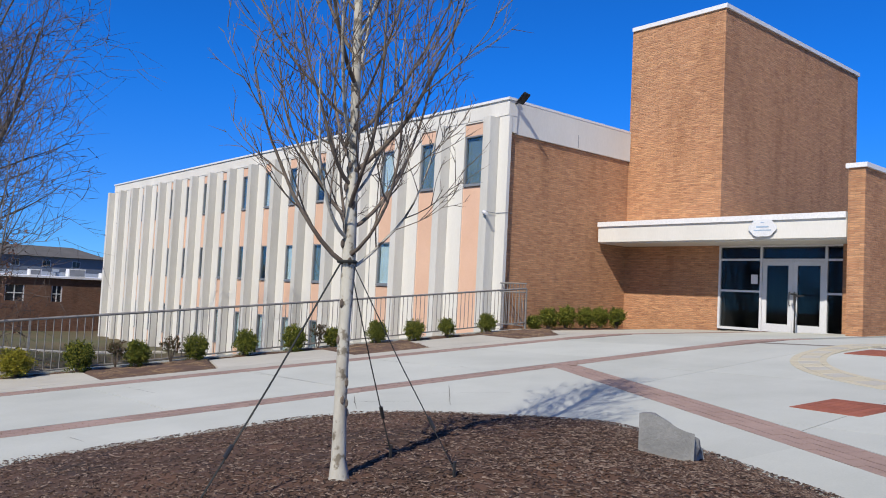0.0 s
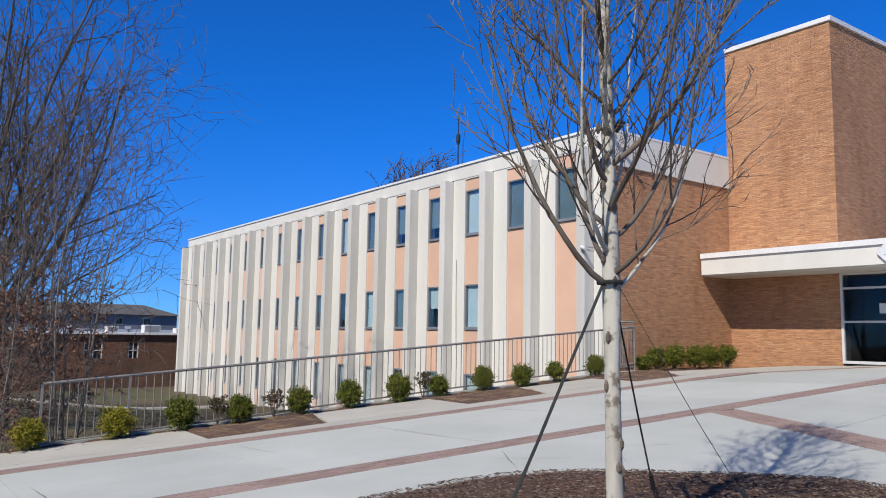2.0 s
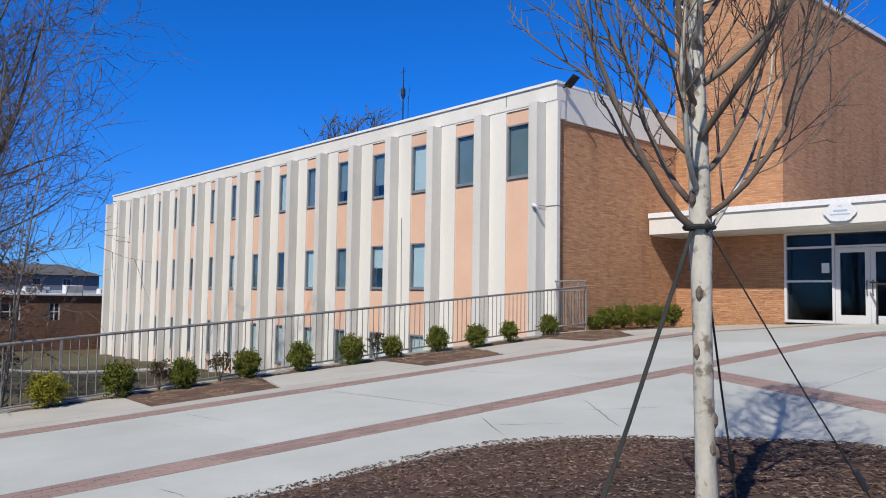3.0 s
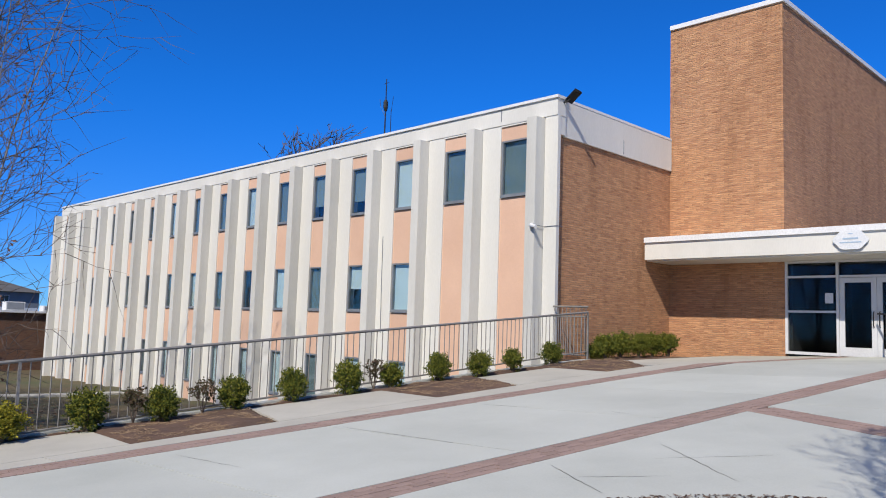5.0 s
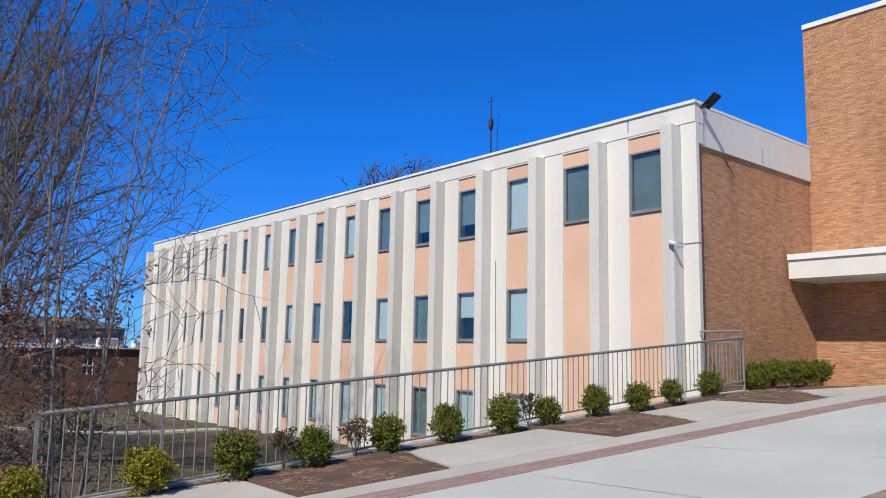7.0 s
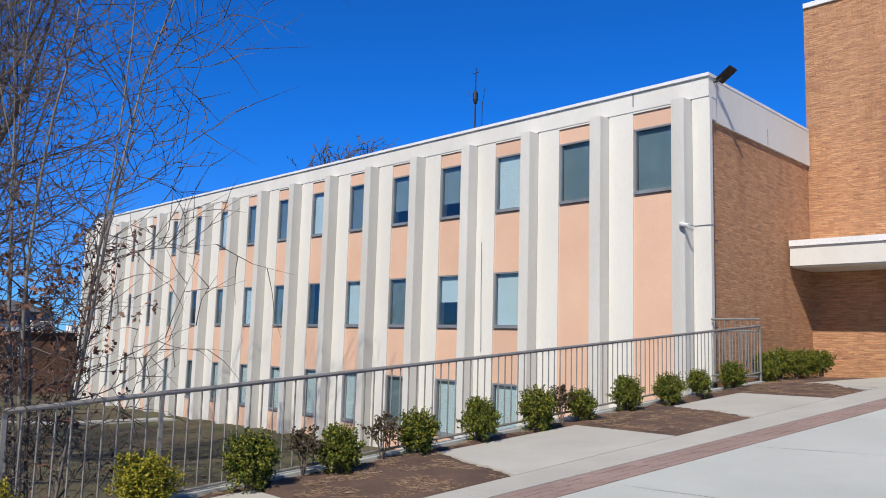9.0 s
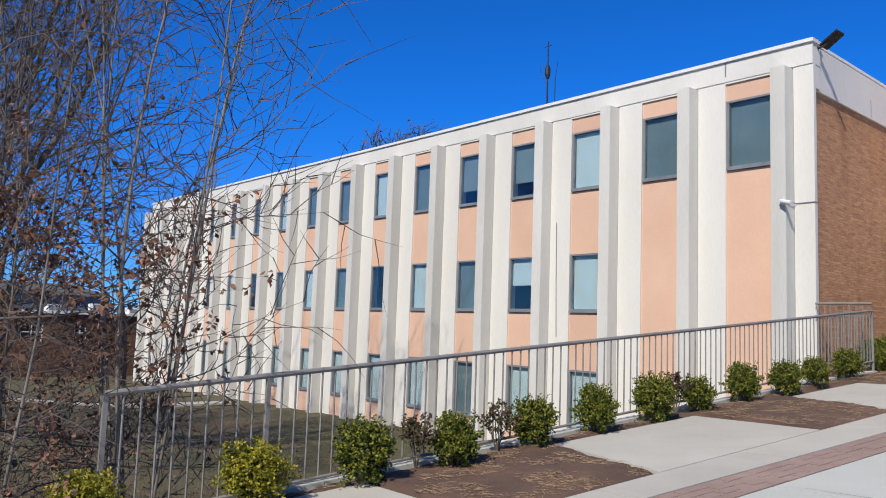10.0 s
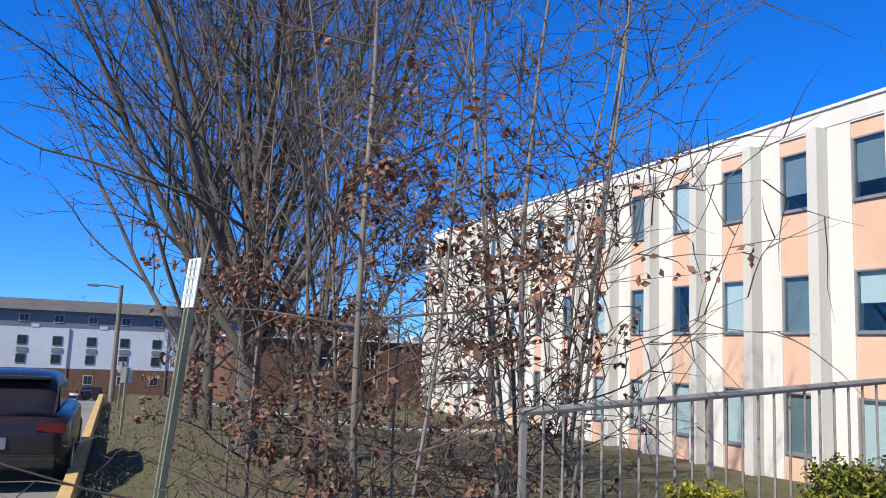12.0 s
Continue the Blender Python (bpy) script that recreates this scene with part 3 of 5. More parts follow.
def build_planting_strip():
    m = Mesh()
    nx, ny = 380, 34
    for i in range(nx + 1):
        x = -3 + 24.5 * i / nx
        for j in range(ny + 1):
            lo, hi = across(x, 14.56), (rail_y(x) + 0.02 if x < 16.6 else 17.48)
            y = lo + (hi - lo) * j / ny
            f = (y - lo) / (hi - lo)
            pad = on_pad(x, f)
            m.v.append((x, y, plaza(x, y) - 0.03 if pad else soil(x, y)))
    m.f = [(i * (ny + 1) + j, (i + 1) * (ny + 1) + j, (i + 1) * (ny + 1) + j + 1, i * (ny + 1) + j + 1) for i in range(nx) for j in range(ny)]
    tagged(m.link("planting_bed", SOIL, smooth=True), "bare clay soil bed with old straw along the railing", "planting bed", kind="structure")
    rng = random.Random(8)
    c = Mesh()
    for _ in range(34000):
        x = rng.uniform(1.5, 18)
        y = rng.uniform(across(x, 14.58), rail_y(x) - 0.1)
        f = (y - across(x, 14.56)) / (rail_y(x) - across(x, 14.56))
        inpad = on_pad(x, f)
        if not inpad and noise.noise((x * 2.3, y * 2.3, 11)) + rng.uniform(-0.25, 0.25) > 0.02:
            chip(c, rng, x, y, soil(x, y) + 0.008, rng.uniform(0.012, 0.05), rng.uniform(0.0015, 0.0035))
    tagged(c.link("straw_litter", STRAW), "dry straw and bark litter on the bed", "litter", kind="stuff")


build_beds()
build_planting_strip()


# ---- the classroom building ----
FX, FIN_D, BAY, Y0, FAR_Y = 16.74, 0.36, 2.235, 17.76, 53.75
BASE_Z = -2.6


def window(parent, y0, y1, z0, z1, look_kind, rng):
    """A metal-framed window in the strip between two fins."""
    x = FX + 0.03
    w = new("window")
    w.location = (x, (y0 + y1) / 2, z0)
    hold(w, parent)
    w.location = (x, (y0 + y1) / 2, z0)
    w.matrix_parent_inverse = place_of(parent).inverted()
    fr = Mesh()
    t = 0.045
    fr.box(x - 0.01, x + 0.07, y0, y0 + t, z0, z1).box(x - 0.01, x + 0.07, y1 - t, y1, z0, z1)
    fr.box(x - 0.01, x + 0.07, y0 + t, y1 - t, z1 - t, z1).box(x - 0.01, x + 0.07, y0 + t, y1 - t, z0, z0 + t)
    fr.link("window_frame", FRAMEGREY, w)
    box("window_sill", (x - 0.05, x + 0.07, y0 - 0.01, y1, z0 - 0.05, z0 - 0.002), FRAMEGREY, w)
    pane = box("pane", (x + 0.025, x + 0.033, y0 + t, y1 - t, z0 + t, z1 - t), GLASS, w)
    pane.visible_shadow = False
    drop = {"light": 1.0, "half": 0.52, "grey": 1.0, "dark": 0.0, "slats": 0.72}[look_kind]
    if drop:
        bl = Mesh()
        zt, zb = z1 - t, z1 - t - (z1 - z0 - 2 * t) * drop
        step = 0.05 if look_kind in ("light", "half", "grey") else 0.09
        z = zt
        while z > zb + 0.01:
            bl.add([(x + 0.09, y0 + t, z), (x + 0.09, y1 - t, z), (x + 0.105, y1 - t, z - step * 0.98), (x + 0.105, y0 + t, z - step * 0.98)], [(0, 3, 2, 1)])
            bl.add([(x + 0.093, y0 + t, z), (x + 0.093, y1 - t, z), (x + 0.108, y1 - t, z - step * 0.98), (x + 0.108, y0 + t, z - step * 0.98)], [(0, 1, 2, 3)])
            z -= step
        bl.link("blind", BLINDGREY if look_kind in ("grey", "slats") else BLINDLIGHT, w)
    return w


def build_classrooms():
    b = thing("classroom_building", (22, 35, BASE_Z), "three-storey white classroom building with fins, peach panels and brick end", "building")
    rng = random.Random(11)
    nb = 16
    top_kinds = ["grey", "grey", "light", "slats", "slats", "grey", "light", "grey", "grey", "light"]
    mid_kinds = ["", "", "light", "half", "grey", "light", "dark", "grey", "light", "grey"]
    FT, PT = 7.56, 8.02
    # parapet and end pieces
    box("parapet", (FX - 0.02, FX + 0.35, 17.46, FAR_Y, FT, PT), WHITE, b)
    box("roof_edge", (FX - 0.07, FX + 0.40, 17.43, FAR_Y + 0.03, PT, PT + 0.075), TRIM, b, "white metal coping")
    box("end_band", (FX + 0.122, FX + 0.35, 17.47, 17.80, 7.055, FT - 0.002), WHITE, b)
    box("wall_panel", (FX, FX + 0.12, 17.455, Y0 + 0.118, BASE_Z, FT), WHITE, b)
    for k in range(nb + 1):
        y = Y0 + 0.12 + BAY * k
        fin = Mesh()
        fin.add([(FX - FIN_D, y + 0.02, BASE_Z), (FX + 0.25, y, BASE_Z), (FX + 0.25, y + 0.36, BASE_Z), (FX - FIN_D, y + 0.34, BASE_Z),
                 (FX - FIN_D, y + 0.02, FT - 0.03), (FX + 0.25, y, FT - 0.03), (FX + 0.25, y + 0.36, FT - 0.03), (FX - FIN_D, y + 0.34, FT - 0.03)],
                [(3, 2, 1, 0), (4, 5, 6, 7), (0, 1, 5, 4), (1, 2, 6, 5), (2, 3, 7, 6), (3, 0, 4, 7)])
        fin.link("fin", FIN, b, bevel=0.008)
        if k == nb:
            break
        ya, yb, yc = y + 0.362, y + 1.55, y + BAY - 0.002
        box("wall_panel", (FX, FX + 0.3, yb, yc, BASE_Z, FT), WHITE, b)
        spans = [(5.55, 7.11, top_kinds[k] if k < 10 else rng.choice(["grey", "light", "grey"]))]
        if k >= 2:
            spans.append((2.31, 3.81, mid_kinds[k] if k < 10 else rng.choice(["grey", "light", "dark"])))
            spans.append((-0.80, 0.76, "light" if rng.random() < 0.75 else "grey"))
        z = FT
        for z0, z1, kind in spans:
            box("peach_panel", (FX + 0.035, FX + 0.2, ya, yb, z1 + 0.004, z - 0.004), PEACH, b)
            window(b, ya + 0.005, yb - 0.03, z0, z1, kind, rng)
            z = z0 - 0.055
        box("peach_panel", (FX + 0.035, FX + 0.2, ya, yb, BASE_Z, z - 0.004), PEACH, b)
        box("window_head", (FX - 0.005, FX + 0.2, ya, yb, FT - 0.05, FT), WHITE, b)
    # added shell behind, coloured near black so that rooms look dim
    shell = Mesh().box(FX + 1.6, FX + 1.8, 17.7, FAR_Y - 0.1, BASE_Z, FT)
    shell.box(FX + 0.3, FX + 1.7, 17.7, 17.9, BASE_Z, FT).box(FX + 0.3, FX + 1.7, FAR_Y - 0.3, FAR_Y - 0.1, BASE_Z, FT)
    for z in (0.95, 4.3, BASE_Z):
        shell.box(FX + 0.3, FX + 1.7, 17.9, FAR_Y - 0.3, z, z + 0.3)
    shell.link("shade_shell", ROOMSHADE, b, "added shell behind the windows, near black to stand for room shade")
    box("roof", (FX + 0.36, 34.0, 17.81, FAR_Y, 7.4, 7.75), ROOFGREY, b)
    box("far_end_wall", (FX + 0.3, 34.0, FAR_Y - 0.3, FAR_Y, BASE_Z, 7.39), BRICK, b)
    # brick end wall with its white band
    box("end_wall", (FX + 0.122, 22.9, 17.565, 17.80, BASE_Z, 7.03), BRICK, b, "tan brick end wall")
    box("end_band", (FX + 0.352, 22.82, 17.51, 17.80, 7.035, PT), WHITE, b, "white precast band")
    box("coping", (FX + 0.402, 22.82, 17.50, 17.80, PT + 0.001, PT + 0.07), TRIM, b)
    for xj in (20.0,):
        box("downspout_stain", (xj, xj + 0.02, 17.503, 17.512, 7.08, 7.5), FRAMEGREY, b, "thin dark joint in the band")
    box("parapet_joint", (FX - 0.026, FX - 0.019, 19.40, 19.43, FT + 0.12, PT - 0.02), FRAMEGREY, b, "thin dark joint in the parapet")
    Mesh().tube([(FX - 0.012, 24.36, 4.70), (FX - 0.012, 24.34, 3.2), (FX - 0.012, 24.30, 1.6)], 0.011, 6).link("conduit", FRAMEGREY, b, "thin grey conduit on the white panel")
    # stair tower
    tower = Mesh().box(22.83, 33.0, 14.0, 17.57, BASE_Z, 11.67)
    tower.link("stair_tower", BRICK, b, "tall tan brick stair tower")
    box("tower_coping", (22.77, 33.06, 13.94, 17.56, 11.671, 11.81), TRIM, b, "white metal coping")
    return b


CLASSROOMS = build_classrooms()


def build_entrance():
    e = thing("entrance", (22.9, 12, plaza(22.9, 12)), "glazed double-door entrance under a white flat canopy", "entrance")
    can = Mesh().box(21.2, 24.6, 9.52, 17.49, 4.07, 4.58)
    can.link("canopy", WHITE, e, "white flat canopy fascia")
    box("canopy_edge", (21.14, 24.6, 9.52, 17.49, 4.581, 4.735), TRIM, e, "white metal canopy edge")
    box("soffit", (21.3, 22.82, 9.55, 17.47, 4.03, 4.068), WHITE, e)
    z0 = plaza(22.8, 12) - 0.02
    x = 22.86
    top = 4.03
    fr = Mesh()

    def bar(y0, y1, za, zb, d=0.06):
        fr.box(x - d, x + d, y0, y1, za, zb)
    ys = (13.95, 12.6, 10.69, 10.2)
    for y in ys:
        bar(y - 0.035, y + 0.035, z0, top)
    for a, b_ in zip(ys[1:], ys[:-1]):
        bar(a + 0.036, b_ - 0.036, top - 0.06, top - 0.001)
        bar(a + 0.036, b_ - 0.036, 3.56, 3.62)
    for a, b_ in ((ys[1], ys[0]), (ys[3], ys[2])):
        bar(a + 0.036, b_ - 0.036, 2.60, 2.66)
        bar(a + 0.036, b_ - 0.036, z0, z0 + 0.08)
    fr.link("storefront_frame", ALU, e, "pale aluminium storefront frame")
    for a, b_ in zip(ys[1:], ys[:-1]):
        for za, zb in (((3.62, top - 0.06),) if a == ys[2] else ((z0 + 0.08, 2.60), (2.66, 3.56), (3.62, top - 0.06))):
            p = box("pane", (x - 0.006, x + 0.006, a + 0.036, b_ - 0.036, za, zb), DOORGLASS, e)
            p.visible_shadow = False
    mid = (ys[1] + ys[2]) / 2
    for a, b_, side in ((ys[2] + 0.04, mid - 0.004, 1), (mid + 0.004, ys[1] - 0.04, -1)):
        d = new("door")
        d.location = (x, a, z0)
        hold(d, e)
        leaf = Mesh()
        s = 0.13
        leaf.box(x - 0.03, x + 0.03, a, a + s, z0 + 0.01, 3.55).box(x - 0.03, x + 0.03, b_ - s, b_, z0 + 0.01, 3.55)
        leaf.box(x - 0.03, x + 0.03, a + s, b_ - s, 3.42, 3.55).box(x - 0.03, x + 0.03, a + s, b_ - s, z0 + 0.01, z0 + 0.25)
        leaf.link("door_frame", ALU, d, "pale aluminium door leaf")
        p = box("pane", (x - 0.005, x + 0.005, a + s, b_ - s, z0 + 0.25, 3.42), DOORGLASS, d)
        p.visible_shadow = False
        hy = b_ - 0.07 if side > 0 else a + 0.07
        Mesh().tube([(x - 0.035, hy, 2.25), (x - 0.09, hy, 2.27), (x - 0.09, hy, 2.63), (x - 0.035, hy, 2.65)], 0.014, 8).link("door_handle", BLACK, d, "black pull handle")
    # brick beside the glass, and the pier to its far side
    box("side_wall", (22.84, 23.2, 13.986, 13.999, z0 - 0.8, 4.029), BRICK, e)
    pier = Mesh().box(21.12, 33.0, 9.05, 9.46, 0.4, 5.84)
    pier.link("brick_pier", BRICK, e, "tan brick pier beside the doors")
    box("pier_wall", (22.6, 23.0, 9.461, 10.16, 0.4, 4.02), BRICK, e)
    box("pier_coping", (21.06, 33.0, 8.99, 9.515, 5.841, 5.96), TRIM, e)
    box("right_wing_wall", (32.5, 33.0, -16, 9.0, 0.2, 5.84), BRICK, e)
    # lobby box; its dimness is in the near-black colour of every side
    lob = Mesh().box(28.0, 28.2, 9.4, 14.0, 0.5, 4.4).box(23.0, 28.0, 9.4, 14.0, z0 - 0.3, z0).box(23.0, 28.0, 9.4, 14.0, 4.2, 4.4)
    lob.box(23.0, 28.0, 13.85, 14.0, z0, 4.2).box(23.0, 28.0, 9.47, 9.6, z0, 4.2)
    lob.link("lobby", ROOMSHADE, e, "entrance lobby box, its dimness put into a near-black colour")
    return e


build_entrance()


def build_retaining_wall():
    w = thing("retaining_wall", (9, rail_y(9), -2), "low concrete retaining wall under the railing", "wall", kind="structure")
    x = 2.55
    while x < 16.6:
        e = min(x + 2.0, 16.68)
        Mesh().prism([(x + 0.004, rail_y(x) - 0.07), (e - 0.004, rail_y(e) - 0.07), (e - 0.004, rail_y(e) + 0.09), (x + 0.004, rail_y(x) + 0.09)],
                     -2.6, lambda px, py: plaza(px, py) + 0.03).link("wall_section", CONCRETE, w)
        x = e


build_retaining_wall()


def build_railing():
    r = thing("railing", (2.63, rail_y(2.63), plaza(2.63, 16.7)), "grey steel picket railing along the planting bed", "railing")
    xs_end = 16.66

    def top(x):
        return 1.165 + (x - 2.63) * 0.0855

    def low(x):
        return top(x) - 0.96
    m = Mesh().tube([(2.63, rail_y(2.63), top(2.63)), (xs_end, rail_y(xs_end), top(xs_end))], 0.024, 8)
    m.link("top_rail", STEEL, r)
    Mesh().tube([(2.63, rail_y(2.63), low(2.63)), (xs_end, rail_y(xs_end), low(xs_end))], 0.018, 6).link("bottom_rail", STEEL, r)
    n = 104
    post = (0, 10, n)
    for i in range(n + 1):
        x = 2.63 + (xs_end - 2.63) * i / n
        y = rail_y(x)
        if i in post:
            Mesh().box(x - 0.018, x + 0.018, y - 0.018, y + 0.018, plaza(x, y) - 0.05, top(x) - 0.015).link("post", STEEL, r)
        else:
            Mesh().tube([(x, y, low(x)), (x, y, top(x))], 0.0095, 5).link("picket", STEEL, r)
    # return to the wall
    ya, yb = rail_y(xs_end), 17.44
    zt = 2.50
    Mesh().tube([(xs_end, ya, zt), (xs_end, yb, zt)], 0.024, 8).link("return_rail", STEEL, r)
    Mesh().tube([(xs_end, ya, zt - 0.25), (xs_end, yb, zt - 0.25)], 0.018, 6).link("return_rail", STEEL, r)
    Mesh().tube([(xs_end, ya, zt - 1.2), (xs_end, yb, zt - 1.2)], 0.018, 6).link("return_rail", STEEL, r)
    for i in range(9):
        y = ya + (yb - ya) * (i + 0.5) / 9
        Mesh().tube([(xs_end, y, zt - 1.2), (xs_end, y, zt - 0.02)], 0.0095, 5).link("picket", STEEL, r)


build_railing()


# ---- plants ----
def grow(rng, coarse, fine, tips, p, d, length, r, level, spec):
    """One limb and, from it, its smaller limbs. spec: per level (steps, wander, lift, count, ratio, spread, start)."""
    steps, wander, lift, count, ratio, spread, start = spec["levels"][level]
    path, radii, ways = [p.copy()], [r], [d.copy()]
    end = r * spec.get("taper", 0.35)
    for i in range(steps):
        d = (d + Vector((rng.gauss(0, wander), rng.gauss(0, wander), rng.gauss(0, wander) + lift))).normalized()
        p = p + d * (length / steps)
        path.append(p.copy())
        ways.append(d.copy())
        radii.append(r + (end - r) * (i + 1) / steps)
    sides = (9, 6, 4, 3, 3)[level]
    (coarse if level < spec.get("coarse", 2) else fine).tube(path, radii, sides, cap=False)
    last = level + 1 >= len(spec["levels"])
    tips.append((path[-1], ways[-1], level, path))
    if last:
        return
    for k in range(count):
        f = start + (1 - start) * (k + rng.random()) / count
        i = min(int(f * steps), steps - 1)
        w = f * steps - i
        q = path[i].lerp(path[i + 1], w)
        way = ways[i + 1]
        az = rng.uniform(0, 6.283) if level else k * 2.4 + rng.uniform(-0.4, 0.4)
        side = way.orthogonal().normalized()
        side = (side * math.cos(az) + way.cross(side) * math.sin(az)).normalized()
        a = radians(rng.gauss(spread, 8))
        nd = way * math.cos(a) + side * math.sin(a)
        rr = max((radii[i] + (radii[i + 1] - radii[i]) * w) * rng.uniform(0.4, 0.62), spec["thin"])
        grow(rng, coarse, fine, tips, q, nd, length * ratio * (1.12 - spec.get("fall", 0.6) * f) * rng.uniform(0.75, 1.2), rr, level + 1, spec)


def leaf(mesh, rng, p, size, droop=0.3):
    d = Vector((rng.gauss(0, 1), rng.gauss(0, 1), rng.gauss(0, 0.7) - droop)).normalized()
    s = d.orthogonal().normalized()
    s = (s * math.cos(rng.uniform(0, 6.28)) + d.cross(s) * math.sin(rng.uniform(0, 6.28))).normalized()
    n = d.cross(s)
    mesh.add([p, p + d * size * 0.5 + s * size * 0.32 + n * size * 0.12, p + d * size, p + d * size * 0.5 - s * size * 0.32 + n * size * 0.12], [(0, 1, 2), (0, 2, 3)])


def build_plaza_tree():
    x, y = 3.15, 5.13
    z = mound(x, y)
    t = thing("young_tree", (x, y, z), "young bare tree with pale mottled bark, staked in the mulch bed", "tree")
    rng = random.Random(21)
    trunk, fine, tips = Mesh(), Mesh(), []
    heights = (-0.1, 0.0, 0.12, 0.5, 0.95, 1.3, 2.0, 3.0, 4.2, 5.4, 6.4)
    sway = (0.02, 0.01, 0.0, -0.005, 0.0, 0.01, 0.015, 0.0, 0.02, 0.0, 0.01)
    base = [(x + s + 0.005 * h, y + 0.03 * h, z + h) for h, s in zip(heights, sway)]
    rad = [0.082, 0.066, 0.046, 0.039, 0.037, 0.045, 0.032, 0.028, 0.021, 0.013, 0.005]
    trunk.tube(base, rad, 14)
    for k in range(24):
        zz, a = z + rng.uniform(0.15, 2.2), rng.uniform(0, 6.28)
        c = Vector((x + 0.005 * (zz - z) + 0.036 * math.cos(a), y + 0.03 * (zz - z) + 0.036 * math.sin(a), zz))
        Mesh().tube([c - Vector((0, 0, 0.03)), c - Vector((0, 0, 0.012)), c + Vector((0, 0, 0.012)), c + Vector((0, 0, 0.03))], [0.004, 0.014, 0.014, 0.004], 6).link("bark_scar", TWIG, t)
    spec = {"levels": [(12, 0.05, 0.16, 8, 0.5, 36, 0.15), (7, 0.07, 0.12, 5, 0.5, 32, 0.2), (4, 0.07, 0.11, 2, 0.5, 28, 0.3), (3, 0.08, 0.03, 0, 0, 0, 0)], "thin": 0.0031, "coarse": 1, "taper": 0.25, "fall": 0.5}
    n = 50
    for i in range(n):
        f = i / (n - 1)
        zz = z + 1.28 + 4.5 * f ** 1.25
        a = i * 2.399 + 0.4 + rng.uniform(-0.3, 0.3)
        tilt = radians(64 - 30 * f + rng.uniform(-8, 8))
        d = Vector((math.cos(a) * math.sin(tilt), math.sin(a) * math.sin(tilt), math.cos(tilt)))
        limb = Mesh()
        grow(rng, limb, fine, tips, Vector((x + 0.005 * (zz - z), y + 0.03 * (zz - z), zz)), d, (1.42 + 0.6 * math.sin(3.0 * f) - 0.5 * f) * rng.uniform(0.6, 1.1), (0.0155 - 0.007 * f) * rng.uniform(0.6, 1.1), 0, spec)
        limb.link("limb", TWIG if i % 4 else BARK, t, smooth=True)
    trunk.link("trunk", BARK, t, smooth=True)
    fine.link("crown", TWIG, t)
    # guy straps to short stakes
    tx, ty = x + 0.007, y + 0.04
    for k, (sx, sy) in enumerate(((2.25, 5.17), (3.64, 4.61), (3.66, 5.28))):
        g = thing("guy_strap", (sx, sy, mound(sx, sy)), "dark webbing guy strap from the young tree to a stake", "strap", "guy straps")
        a, b = Vector((tx + 0.045 * (sx - x), ty + 0.045 * (sy - y), z + 1.34)), Vector((sx, sy, mound(sx, sy) + 0.04))
        w = (b - a).cross(Vector((0, 0, 1))).normalized() * (0.009 if k < 2 else 0.0045)
        th = Vector((0, 0, 0.003))
        mid = a.lerp(b, 0.5) - Vector((0, 0, 0.02))
        pts = [a, mid, b]
        m = Mesh()
        m.v = [tuple(q + o) for q in pts for o in (-w - th, w - th, w + th, -w + th)]
        m.f = [(i * 4 + j, i * 4 + (j + 1) % 4, i * 4 + 4 + (j + 1) % 4, i * 4 + 4 + j) for i in range(2) for j in range(4)]
        m.link("webbing", STRAP, g)
        q = a.lerp(b, 0.78)
        Mesh().tube([q - (b - a).normalized() * 0.04, q + (b - a).normalized() * 0.04], [0.013, 0.013], 6).link("buckle", BLACK, g)
        Mesh().tube([b + Vector((0, 0, 0.05)), b - Vector((0, 0, 0.25))], [0.012, 0.01], 6).link("stake", BLACK, g)
        # loop round the trunk
        if k == 0:
            Mesh().tube([(tx + 0.055 * math.cos(u * 0.524), ty + 0.055 * math.sin(u * 0.524), z + 1.34) for u in range(13)], 0.011, 6).link("trunk_loop", STRAP, g)


def build_oak():
    """Many-stemmed young oak behind the railing's end, with dead leaves still on it."""
    x, y = 3.15, 17.5
    z = lawn(x, y) - 0.05
    t = thing("oak_tree", (x, y, z), "slender many-stemmed bare oak with clinging dead brown leaves", "tree")
    rng = random.Random(5)
    fine, tips, leaves = Mesh(), [], Mesh()
    spec = {"levels": [(14, 0.04, 0.05, 17, 0.105, 60, 0.08), (6, 0.11, 0.03, 5, 0.46, 46, 0.2), (4, 0.14, 0.03, 2, 0.55, 42, 0.25), (3, 0.12, 0.0, 0, 0, 0, 0)], "thin": 0.0056, "coarse": 1, "taper": 0.25, "fall": -0.4}
    for i in range(7):
        a = i * 2.4 + 0.5
        lean = radians(rng.uniform(1.5, 5.5))
        d = Vector((math.cos(a) * math.sin(lean), math.sin(a) * math.sin(lean), math.cos(lean)))
        stem = Mesh()
        grow(rng, stem, fine, tips, Vector((x + 0.16 * math.cos(a), y + 0.16 * math.sin(a), z)), d, rng.uniform(5.2, 8.6), rng.uniform(0.014, 0.023), 0, spec)
        stem.link("stem", PALEBARK, t, smooth=True)
    for p, d, level, path in tips:
        h = p.z - z
        chance = 0.85 if 1.0 < h < 3.6 else 0.05
        clump = noise.noise((p.x * 1.8, p.y * 1.8, p.z * 1.8)) > 0.06
        inner = math.hypot(p.x - x, p.y - y) < 1.05
        if level >= 2 and inner and rng.random() < chance * (1.0 if clump else 0.06):
            for _ in range(rng.randint(5, 9)):
                leaf(leaves, rng, p.lerp(path[0], rng.random() * 0.7), rng.uniform(0.042, 0.07), 0.6)
    fine.link("crown", GREYTWIG, t)
    leaves.link("dead_foliage", DEADLEAF, t, "curled brown dead leaves")


